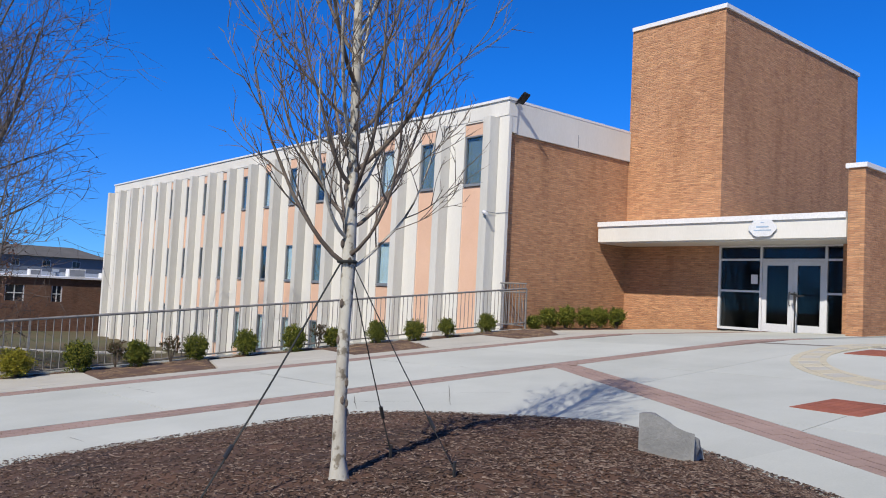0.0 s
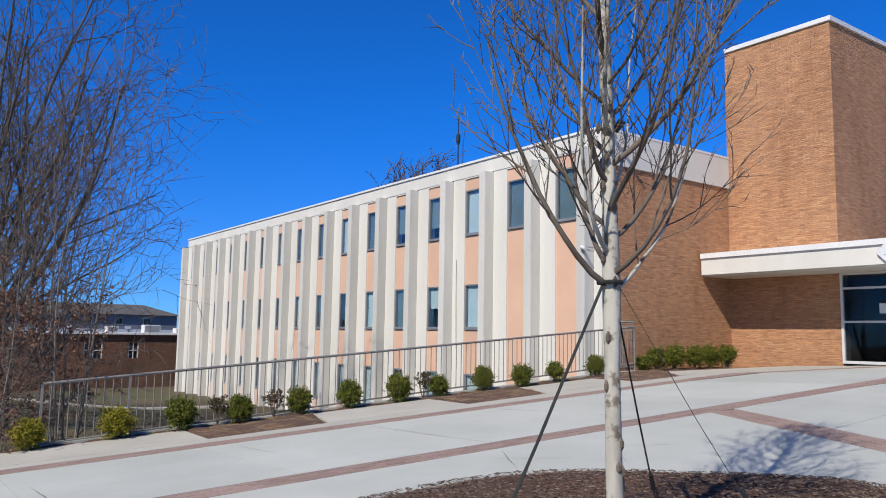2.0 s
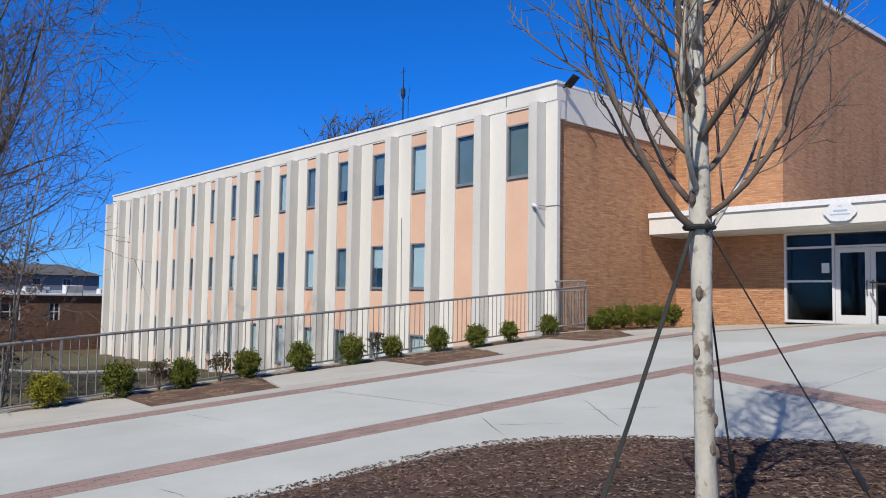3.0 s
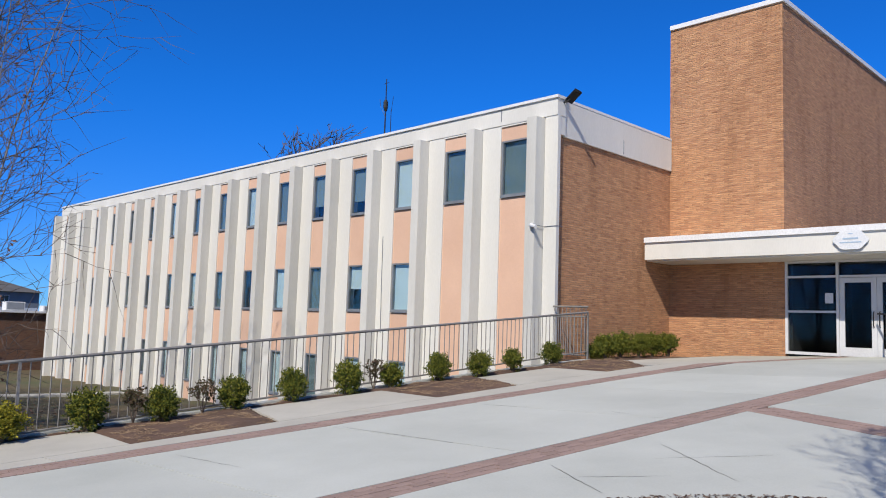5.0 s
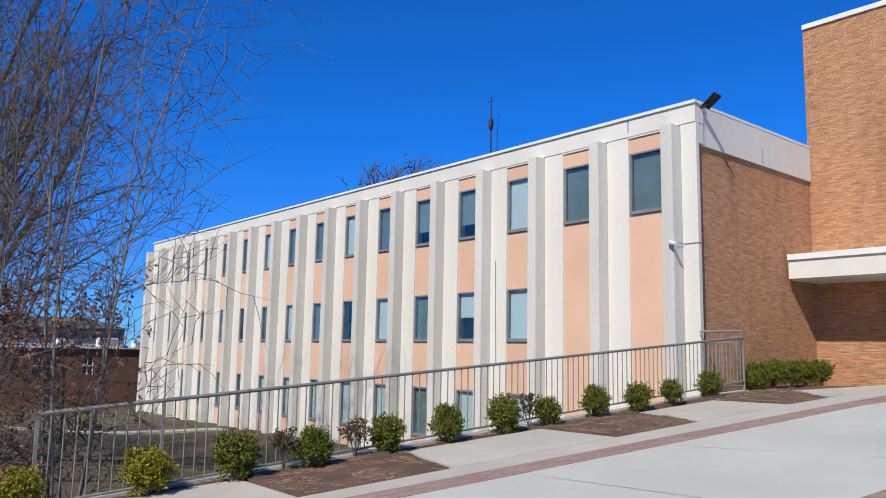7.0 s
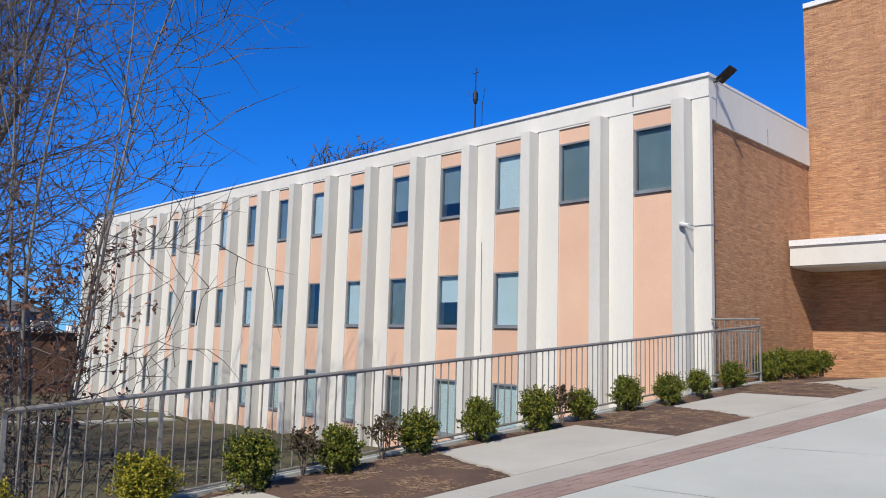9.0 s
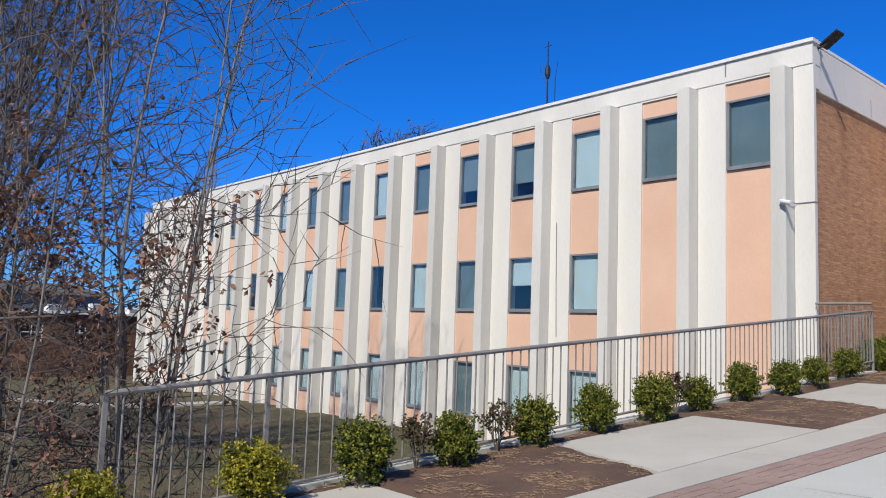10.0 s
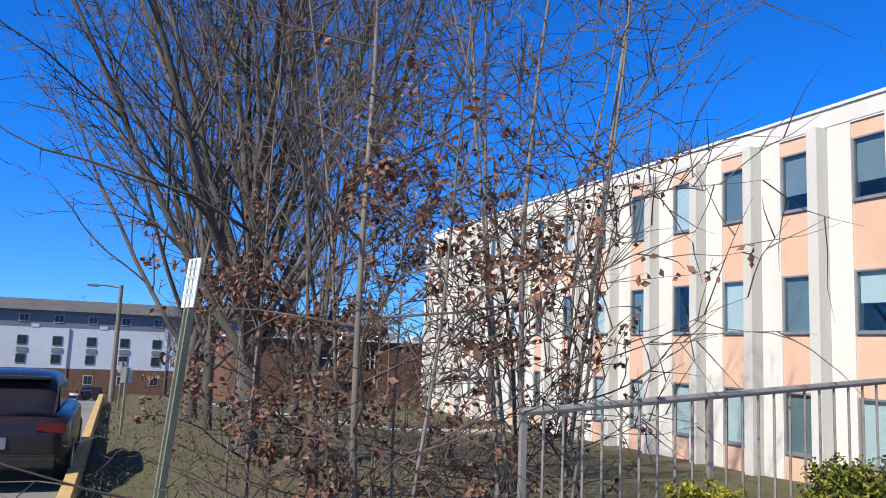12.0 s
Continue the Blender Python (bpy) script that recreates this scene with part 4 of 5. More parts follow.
def build_sapling(x, y, seed, height, r, low_leaves):
    z = lawn(x, y) - 0.05
    t = thing("bare_sapling", (x, y, z), "thin bare sapling with a thicket of low twigs", "tree", "saplings by the lawn")
    rng = random.Random(seed)
    fine, tips, leaves = Mesh(), [], Mesh()
    spec = {"levels": [(12, 0.03, 0.05, 30, 0.27, 66, 0.04), (6, 0.15, 0.02, 5, 0.5, 46, 0.12), (4, 0.14, 0.0, 2, 0.5, 42, 0.2), (3, 0.12, 0.0, 0, 0, 0, 0)], "thin": 0.005, "coarse": 1, "taper": 0.2, "fall": 0.72}
    for i in range(3):
        a = i * 2.1 + seed
        d = Vector((0.1 * math.cos(a), 0.1 * math.sin(a), 1)).normalized()
        stem = Mesh()
        grow(rng, stem, fine, tips, Vector((x + 0.12 * math.cos(a), y + 0.12 * math.sin(a), z)), d, height * (1.0, 0.6, 0.45)[i], r * (1.0, 0.6, 0.5)[i], 0, spec)
        stem.link("stem", PALEBARK, t, smooth=True)
    for p, d, level, path in tips:
        clump = noise.noise((p.x * 1.2 + 4, p.y * 1.2, p.z * 1.2)) > 0.1
        if level >= 2 and 0.4 < p.z - z < low_leaves and rng.random() < (0.8 if clump else 0.01):
            for _ in range(rng.randint(4, 8)):
                leaf(leaves, rng, p + Vector((rng.gauss(0, 0.03), rng.gauss(0, 0.03), rng.gauss(0, 0.03))), rng.uniform(0.042, 0.068), 0.6)
    fine.link("crown", GREYTWIG, t)
    if leaves.v:
        leaves.link("dead_foliage", DEADLEAF, t, "curled brown dead leaves")


def build_row_tree(x, y, seed, height, r, limbs_n, spread, leafy=0.0, group="trees on the lawn", label="large bare deciduous tree with low spreading limbs", detail=4, thin=0.006):
    z = lawn(x, y) - 0.1
    t = thing("bare_tree", (x, y, z), label, "tree", group)
    rng = random.Random(seed)
    trunk, fine, tips, leaves = Mesh(), Mesh(), [], Mesh()
    fork = height * 0.16
    trunk.tube([(x, y, z - 0.3), (x, y, z + 0.05), (x + 0.02, y, z + 0.35), (x - 0.02, y + 0.03, z + fork), (x, y, z + fork * 1.6)], [r * 1.6, r * 1.35, r * 1.02, r * 0.92, r * 0.6], 12)
    levels = [(14, 0.05, 0.055, 8, 0.45, 33, 0.16), (8, 0.1, 0.045, 5, 0.46, 36, 0.15), (5, 0.13, 0.03, 3, 0.5, 38, 0.2), (4, 0.1, 0.02, 2, 0.5, 34, 0.3), (3, 0.12, 0, 0, 0, 0, 0)][:detail]
    levels[-1] = (*levels[-1][:3], 0, 0, 0, 0)
    spec = {"levels": levels, "thin": thin, "coarse": 2, "taper": 0.25, "fall": 0.5}
    for i in range(limbs_n):
        f = i / max(limbs_n - 1, 1)
        a = i * 2.4 + seed
        tilt = radians(spread * (1 - 0.75 * f) + rng.uniform(-5, 5))
        d = Vector((math.cos(a) * math.sin(tilt), math.sin(a) * math.sin(tilt), math.cos(tilt)))
        grow(rng, trunk, fine, tips, Vector((x, y, z + fork * (0.7 + 0.85 * f))), d, height * rng.uniform(0.62, 0.8), r * rng.uniform(0.3, 0.46), 0, spec)
    if leafy:
        for p, d, level, path in tips:
            if level >= 2 and rng.random() < leafy:
                for _ in range(2):
                    leaf(leaves, rng, p, rng.uniform(0.05, 0.08), 0.4)
    trunk.link("trunk", GREYBARK, t, smooth=True)
    fine.link("crown", GREYTWIG, t)
    if leaves.v:
        leaves.link("dead_foliage", DEADLEAF, t, "scattered brown leaves")


build_plaza_tree()
build_oak()
build_sapling(2.0, 17.3, 3, 7.6, 0.026, 3.6)
build_sapling(2.35, 19.0, 9, 6.0, 0.022, 3.4)
build_sapling(1.45, 19.2, 14, 4.6, 0.02, 2.8)
build_row_tree(2.69, 27.5, 2, 13.0, 0.24, 18, 44, 0.05, thin=0.0105)
build_row_tree(2.42, 31.6, 6, 12.5, 0.13, 10, 42, 0.02, thin=0.012)
build_row_tree(2.31, 34.6, 13, 12.5, 0.18, 10, 42, thin=0.012)
build_row_tree(2.9, 23.0, 24, 9.0, 0.075, 9, 38, 0.03, thin=0.008, label="bare tree with slanting limbs and a few brown leaves")
build_row_tree(6.5, 41.0, 17, 9.0, 0.15, 8, 48)
build_row_tree(4.5, 62.0, 31, 7.0, 0.12, 8, 50, group="far lawn trees", label="smaller bare tree far across the lawn", detail=4, thin=0.008)
build_row_tree(6.5, 78.0, 33, 8.0, 0.13, 8, 50, group="far lawn trees", label="smaller bare tree far across the lawn", detail=4, thin=0.008)
build_row_tree(-4.0, 165.0, 41, 17.0, 0.3, 9, 50, group="far wood", label="bare tree behind the dormitory roof", detail=3, thin=0.03)
build_row_tree(2.5, 168.0, 42, 16.5, 0.3, 9, 50, group="far wood", label="bare tree behind the dormitory roof", detail=3, thin=0.03)
build_row_tree(24.0, 160.0, 44, 17.0, 0.3, 9, 50, group="far wood", label="bare tree behind the dormitory roof", detail=3, thin=0.03)
build_row_tree(45.5, 69.5, 43, 20.5, 0.35, 30, 13, group="trees behind the building", label="bare tree showing above the classroom roof", detail=4, thin=0.045)
# trees across the road behind the walk, mirrored in the door glass
for tx, ty, ts in ((-18, 19, 51), (-17, 27, 52), (-19, 36, 53), (-22, 46, 54)):
    build_row_tree(tx, ty, ts, 10.0, 0.17, 8, 48, group="trees across the road", label="bare tree across the road from the entrance", detail=3, thin=0.025)


def shrub_mesh(seed, rx, rz, material, leaves_n, size):
    """A clipped evergreen at the origin: stems and a crown of small leaves."""
    rng = random.Random(seed)
    lv, st = Mesh(), Mesh()
    for i in range(14):
        a, s = rng.uniform(0, 6.28), rng.uniform(0.2, 0.8)
        st.tube([(0.03 * math.cos(a), 0.03 * math.sin(a), -0.05), (rx * s * 0.5 * math.cos(a), rx * s * 0.5 * math.sin(a), rz * 0.7), (rx * s * math.cos(a), rx * s * math.sin(a), rz * 1.5)], [0.012, 0.008, 0.003], 4, cap=False)
    sprigs = leaves_n // 9
    for _ in range(sprigs):
        a, c = rng.uniform(0, 6.283), rng.uniform(-0.92, 1.0)
        s = math.sqrt(1 - c * c)
        n = noise.noise((s * math.cos(a) * 3.4 + seed, s * math.sin(a) * 3.4, c * 3.4))
        rr = rng.uniform(0.25, 1.0) ** 0.5 * (0.98 + 0.62 * n) * (0.98 + 0.04 * c)
        q = Vector((rx * rr * s * math.cos(a), rx * rr * s * math.sin(a), rz + rz * rr * c + 0.03))
        out = (q - Vector((0, 0, rz * 0.6))).normalized()
        for k in range(9):
            leaf(lv, rng, q + out * (k * 0.008) + Vector((rng.gauss(0, 0.012), rng.gauss(0, 0.012), rng.gauss(0, 0.012))), size * rng.uniform(0.7, 1.2), -0.5)
    return st, lv


def build_shrubs():
    kinds = []
    for k, (seed, rx, rz, mat_, n, size) in enumerate(((1, 0.30, 0.27, GOLDLEAF, 6500, 0.04), (2, 0.265, 0.285, BOXLEAF, 6300, 0.04), (3, 0.27, 0.30, BOXLEAF, 6300, 0.04), (4, 0.225, 0.22, BOXLEAF, 4500, 0.038))):
        kinds.append((k, seed, rx, rz, mat_, n, size))
    made = {}
    rows = [(3.73, 16.42, 0, 1.0), (2.42, 16.45, 0, 0.92), (4.77, 16.36, 1, 1.04), (5.8, 16.28, 2, 0.93), (6.98, 16.34, 1, 0.95), (8.08, 16.34, 2, 0.95), (9.22, 16.3, 1, 1.02), (10.2, 16.28, 3, 1.05), (11.42, 16.26, 2, 0.95),
            (12.42, 16.1, 1, 0.98), (13.5, 16.12, 3, 1.0), (15.0, 16.2, 2, 0.98), (17.1, 16.45, 3, 1.1)]
    wall = [(18.3, 16.95, 3, 1.18), (19.15, 17.0, 1, 1.0), (20.0, 16.95, 2, 0.92), (20.85, 17.0, 1, 0.95), (21.65, 16.95, 3, 1.15)]
    rng = random.Random(77)
    for at, group in ((rows, "shrubs along the railing"), (wall, "shrubs against the brick wall")):
        for x, y, k, s in at:
            s *= 0.84 if at is rows else 1.0
            z = soil(x, y) - 0.02 + (0.05 if at is wall else 0.0)
            _, seed, rx, rz, mat_, n, size = kinds[k]
            lab = "golden-green clipped evergreen shrub by the railing" if k == 0 else ("small clipped dark green evergreen shrub in the bed" if k == 3 else "round dark green clipped evergreen shrub in the bed")
            m = Matrix.Translation((x, y, z)) @ pose(0, 0, 0, 0, 0, rng.uniform(0, 360)) 
            if (k, group) not in made:
                t = thing("shrub", (0, 0, 0), lab, "shrub", group)
                st, lv = shrub_mesh(seed, rx, rz, mat_, n, size)
                st.link("woody_base", TWIG, t)
                lv.link("foliage", mat_, t)
                t.matrix_basis = m @ Matrix.Diagonal((s, s, s * rng.uniform(0.94, 1.06), 1))
                made[(k, group)] = t
            else:
                c = copy_thing(made[(k, group)], m)
                c.scale = (s, s, s * rng.uniform(0.92, 1.08))
    # thin half-bare bushes between them
    for i, (x, y, h) in enumerate(((5.45, 16.45, 0.44), (6.5, 16.4, 0.46), (9.9, 16.42, 0.5))):
        t = thing("sparse_bush", (x, y, soil(x, y) - 0.02), "thin half-bare bush with reddish leaves", "bush", "sparse bushes")
        r = random.Random(90 + i)
        st, fine, tips, lv = Mesh(), Mesh(), [], Mesh()
        spec = {"levels": [(5, 0.08, 0.06, 6, 0.5, 40, 0.35), (4, 0.12, 0.02, 3, 0.5, 40, 0.3), (3, 0.12, 0, 0, 0, 0, 0)], "thin": 0.002, "coarse": 1, "taper": 0.3}
        for j in range(6):
            a = j * 1.05
            grow(r, st, fine, tips, Vector((x, y, soil(x, y) - 0.03)), Vector((0.3 * math.cos(a), 0.3 * math.sin(a), 1)).normalized(), h, 0.008, 0, spec)
        for p, d, level, path in tips:
            if level and r.random() < 0.9:
                for _ in range(6):
                    leaf(lv, r, p.lerp(path[0], r.random() * 0.8), r.uniform(0.025, 0.042), 0)
        st.link("woody_base", TWIG, t)
        fine.link("crown", TWIG, t)
        lv.link("foliage", REDLEAF, t, "sparse reddish-green leaves")


build_shrubs()


def build_grass():
    rng = random.Random(3)
    m = Mesh()
    for _ in range(60000):
        y = 19.5 + 26 * rng.random() ** 1.6
        x = rng.uniform(road_edge(y) + 0.02, 15.5)
        if x < 3 and y < 18:
            continue
        z = lawn(x, y) + 0.06 * noise.noise((x * 0.35, y * 0.35, 0)) - 0.01
        a, h, w = rng.uniform(0, 6.283), rng.uniform(0.02, 0.06), rng.uniform(0.004, 0.008)
        c, s = math.cos(a) * w, math.sin(a) * w
        lx, ly = rng.gauss(0, 0.02), rng.gauss(0, 0.02)
        m.add([(x - c, y - s, z), (x + c, y + s, z), (x + lx, y + ly, z + h)], [(0, 1, 2)])
    tagged(m.link("grass", GRASS), "short patchy winter grass", "grass", kind="stuff")
    lv = Mesh()
    for _ in range(2600):
        y = 19 + 22 * rng.random() ** 1.4
        x = rng.uniform(0.3, 12)
        leaf(lv, rng, Vector((x, y, lawn(x, y) + 0.06 * noise.noise((x * 0.35, y * 0.35, 0)) + 0.02)), rng.uniform(0.05, 0.09), 0)
    tagged(lv.link("fallen_leaves", DEADLEAF), "brown leaves fallen on the lawn", "leaf litter", kind="stuff")


build_grass()


# ---- things on and by the building ----
def build_stone():
    """Grey granite marker stone with one smooth face, at the edge of the bed."""
    t = thing("marker_stone", (5.4, 4.3, mound(5.4, 4.3)), "grey granite marker stone with a smooth sloping top", "stone")
    p00, p10, p11, p01 = Vector((5.2, 4.4)), Vector((5.42, 4.09)), Vector((5.86, 4.26)), Vector((5.62, 4.55))
    zg = 0.65
    bm = bmesh.new()
    bmesh.ops.create_cube(bm, size=1.0)
    bmesh.ops.subdivide_edges(bm, edges=bm.edges[:], cuts=9, use_grid_fill=True)
    for v in bm.verts:
        f, g, w = v.co.x + 0.5, v.co.y + 0.5, v.co.z + 0.5
        p = p00.lerp(p10, f).lerp(p01.lerp(p11, f), g)
        top = 1.36 + 0.015 * math.sin(f * 6) - 0.11 * f ** 1.4 - g ** 1.2 * (0.05 + 0.27 * f)
        z = zg + w * (top - zg)
        rough = min(1.0, g * 2.5) if f < 0.95 else min(1.0, g * 4 + 0.1)
        k = noise.noise_vector((p.x * 16, p.y * 16, z * 16)) + 0.5 * noise.noise_vector((p.x * 37, p.y * 37, z * 37))
        flare = (1 - w) * 0.06 * g
        v.co = (p.x + 0.045 * rough * k.x + flare, p.y + 0.045 * rough * k.y - flare * f, z + 0.03 * rough * k.z)
    data = bpy.data.meshes.new("stone")
    bm.to_mesh(data)
    bm.free()
    data.materials.append(ROCK)
    hold(new("stone", data), t)


def build_floodlight():
    t = thing("floodlight", (17.0, 17.5, 8.0), "dark floodlight on an arm at the roof corner", "floodlight")
    Mesh().box(16.93, 17.07, 17.468, 17.509, 7.86, 8.02).link("wall_plate", BLACK, t)
    Mesh().tube([(16.98, 17.475, 7.93), (16.98, 17.36, 7.95), (16.99, 17.27, 8.0)], 0.025, 8).link("arm", BLACK, t)
    head = Mesh()
    m = Matrix.Translation((17.03, 17.19, 8.07)) @ pose(0, 0, 0, -28, 20, -25)
    c = Mesh().box(-0.11, 0.11, -0.23, 0.23, -0.035, 0.035)
    head.add([m @ Vector(p) for p in c.v], c.f)
    head.link("lamp_head", BLACK, t, bevel=0.012)
    lens = Mesh()
    c = Mesh().box(-0.09, 0.09, -0.05, 0.21, 0.0355, 0.041)
    lens.add([m @ Vector(p) for p in c.v], c.f)
    lens.link("lens", PLATE, t, "pale lens")


def build_security_camera():
    x, y, z = FX - FIN_D + 0.003, Y0 + 0.17, 4.60
    t = thing("security_camera", (x, y, z), "white bullet security camera with a cable on the facade", "security camera")
    box("mount", (x - 0.05, x, y - 0.012, y + 0.09, z - 0.06, z + 0.06), PVC, t, bevel=0.01)
    Mesh().tube([(x - 0.05, y + 0.04, z), (x - 0.10, y + 0.03, z - 0.02)], 0.022, 8).link("arm", PVC, t)
    Mesh().tube([(x - 0.08, y + 0.02, z + 0.0), (x - 0.17, y - 0.22, z - 0.07)], 0.05, 12).link("housing", PVC, t)
    Mesh().tube([(x - 0.01, y - 0.01, z + 0.02), (x + 0.02, y - 0.06, z + 0.01), (FX - 0.012, y - 0.09, z + 0.0), (FX - 0.012, 17.448, z), (17.0, 17.448, z + 0.01)], 0.010, 6).link("cable", FRAMEGREY, t, "grey cable")


def build_antenna():
    x, y = 17.75, 25.7
    t = thing("roof_antenna", (x, y, 7.75), "thin radio antenna mast on the roof", "antenna")
    Mesh().tube([(x, y, 7.7), (x, y, 10.45)], [0.03, 0.016], 8).link("mast", BLACK, t)
    Mesh().tube([(x + 0.02, y - 0.28, 7.7), (x + 0.02, y - 0.28, 9.3)], 0.014, 6).link("second_mast", BLACK, t)
    Mesh().tube([(x, y, 9.30), (x, y, 9.42), (x, y, 9.62), (x, y, 9.72)], [0.05, 0.085, 0.085, 0.03], 10).link("sensor", BLACK, t)
    Mesh().tube([(x, y + 0.14, 10.3), (x, y - 0.14, 10.3)], 0.01, 5).link("crossbar", BLACK, t)
    Mesh().tube([(x, y, 9.1), (x - 0.05, y + 0.22, 9.5), (x - 0.05, y + 0.26, 9.75)], 0.008, 5).link("whip", BLACK, t)
    Mesh().tube([(x + 0.02, y - 0.28, 9.2), (x, y - 0.4, 9.75)], 0.008, 5).link("whip", BLACK, t)


def build_canopy_sign():
    t = thing("canopy_sign", (21.19, 11.7, 4.08), "white scalloped building sign with blue lettering on the canopy", "sign")
    cy, cz = 11.73, 4.37
    m = Mesh()
    k = 48
    pts = []
    for i in range(k):
        a = 2 * math.pi * i / k
        r = 1.0 + 0.05 * math.cos(6 * a)
        pts.append((cy + 0.40 * r * math.cos(a), cz + 0.25 * r * math.sin(a)))
    m.add([(21.137, a, b) for a, b in pts] + [(21.124, a, b) for a, b in pts], [tuple(range(k)), tuple(range(k, 2 * k))[::-1]] + [(i, k + i, k + (i + 1) % k, (i + 1) % k) for i in range(k)])
    m.link("sign_board", SIGNFACE, t)
    for z0, w, h in ((4.51, 0.11, 0.022), (4.38, 0.36, 0.042), (4.29, 0.50, 0.03)):
        box("text_line", (21.119, 21.1235, cy - w / 2, cy + w / 2, z0, z0 + h), SIGNBLUE, t)
    box("bracket", (21.138, 21.2, cy - 0.3, cy + 0.3, 4.2, 4.24), BLACK, t)


def build_door_things():
    t = thing("notice", (22.79, 12.8, 2.9), "small white paper notice taped inside the side glass", "notice")
    box("paper", (22.84, 22.845, 12.72, 12.93, 2.86, 3.14), SIGNFACE, t)
    zg = plaza(22.2, 11.2)
    t = thing("handrail", (22.2, 11.2, zg), "short black steel handrail before the doors", "handrail")
    Mesh().tube([(22.15, 11.25, zg - 0.03), (22.15, 11.25, zg + 1.0), (22.2, 11.25, zg + 1.08), (22.55, 11.55, zg + 1.1)], 0.024, 8).link("rail", BLACK, t)
    Mesh().tube([(22.15, 11.25, zg + 1.04), (22.15, 11.0, zg + 1.04)], 0.024, 8).link("rail_end", BLACK, t)
    for k in range(4):
        y = 16.6 - 1.9 * k
        if y < 14:
            lamp = thing("soffit_light", (22.0, y, 4.05), "small round recessed light in the canopy soffit", "light", "soffit lights")
            Mesh().tube([(22.0, y, 4.045), (22.0, y, 4.0599)], 0.11, 14).link("cover", PLATE, lamp)


build_stone()
build_floodlight()
build_security_camera()
build_antenna()
build_canopy_sign()
build_door_things()


# ---- beyond the lawn ----
def build_low_building():
    b = thing("low_brick_building", (15, 60, -2.5), "low flat-roofed brown brick building behind the lawn", "building")
    zb = -2.7
    for x0, x1, z0, z1 in ((7.2, 12.0, zb, 1.75), (13.2, 14.9, zb, 1.75), (15.6, 27, zb, 1.75), (12.0, 13.2, zb, 0.1), (14.9, 15.6, zb, 0.1), (12.0, 13.2, 1.2, 1.75), (14.9, 15.6, 1.2, 1.75)):
        box("wall_section", (x0, x1, 60, 74, z0, z1), FARBRICK, b)
    for x0, x1 in ((12.0, 13.2), (14.9, 15.6)):
        w = new("window")
        w.location = (x0, 60, 0.1)
        hold(w, b)
        Mesh().box(x0, x0 + 0.07, 60.06, 60.14, 0.1, 1.2).box(x1 - 0.07, x1, 60.06, 60.14, 0.1, 1.2).box((x0 + x1) / 2 - 0.03, (x0 + x1) / 2 + 0.03, 60.06, 60.14, 0.1, 1.2).box(x0 + 0.07, x1 - 0.07, 60.05, 60.15, 0.62, 0.68).link("window_frame", ALU, w)
        box("pane", (x0, x1, 60.2, 60.22, 0.1, 1.2), DARKGLASS, w)
    box("roof", (7.0, 27.2, 59.8, 74.2, 1.751, 1.87), TRIM, b, "pale roof edge")
    for i, (x, w, h) in enumerate(((17.2, 1.2, 0.6), (14.4, 0.8, 0.45), (19.3, 0.7, 0.4))):
        u = thing("rooftop_unit", (x, 63, 1.87), "white boxy ventilation unit on the low roof", "roof unit", "roof units")
        box("casing", (x - w / 2, x + w / 2, 62.6, 63.4, 1.871, 1.87 + h), PVC, u, bevel=0.02)
        box("grille", (x - w / 2 + 0.08, x + w / 2 - 0.08, 62.57, 62.599, 1.95, 1.81 + h), FRAMEGREY, u)


def build_dormitory():
    b = thing("dormitory", (3, 140, -6.7), "long white and slate-blue dormitory with a grey roof", "building")
    x0, x1, y = -40.0, 41.5, 135.0
    box("brick_base", (x0, x1, y, y + 16, -9.5, -3.4), FARBRICK, b, "red-brown brick ground floor")
    box("wall", (x0, x1, y + 0.03, y + 16, -3.399, 2.25), SIDING_WHITE, b, "white siding")
    box("upper_wall", (x0, x1, y + 0.02, y + 16, 2.251, 4.6), SIDING_BLUE, b, "slate-blue siding")
    Mesh().add([(x0 - 0.6, y - 0.6, 4.6), (x1 + 0.6, y - 0.6, 4.6), (x1 + 0.6, y + 16.6, 4.6), (x0 - 0.6, y + 16.6, 4.6), (x0 + 4, y + 6, 6.4), (x1 - 4, y + 6, 6.4), (x1 - 4, y + 10, 6.4), (x0 + 4, y + 10, 6.4)],
               [(3, 2, 1, 0), (4, 5, 6, 7), (0, 1, 5, 4), (1, 2, 6, 5), (2, 3, 7, 6), (3, 0, 4, 7)]).link("roof", ROOFGREY, b)
    i = 0
    x = x0 + 1.2
    while x < x1 - 1.5:
        for z0, h in ((2.95, 1.1), (-0.2, 1.3), (-2.75, 1.3), (-5.6, 1.3)):
            w = new("window")
            w.location = (x, y, z0)
            hold(w, b)
            box("frame", (x, x + 1.25, y - 0.05, y + 0.02, z0, z0 + h), SIDING_WHITE if z0 > 2 or z0 < -4 else FRAMEGREY, w)
            for k in (0, 1):
                box("pane", (x + 0.08 + 0.57 * k, x + 0.6 + 0.57 * k, y - 0.07, y - 0.051, z0 + 0.08, z0 + h - 0.08), DARKGLASS, w)
        if i % 1 == 0:
            box("awning_panel", (x, x + 1.35, y - 0.09, y + 0.02, -1.15, -0.55), FRAMEGREY, b, "grey panel below the window")
        if i % 3 == 1:
            box("downpipe", (x + 2.05, x + 2.2, y - 0.12, y + 0.0, -6.5, 2.2), SIDING_BLUE, b)
        if i % 2 == 0:
            box("gable_end", (x + 1.6, x + 2.6, y - 0.03, y + 0.015, 2.252, 2.7), SIDING_WHITE, b)
        x += 4.4
        i += 1


build_low_building()
build_dormitory()


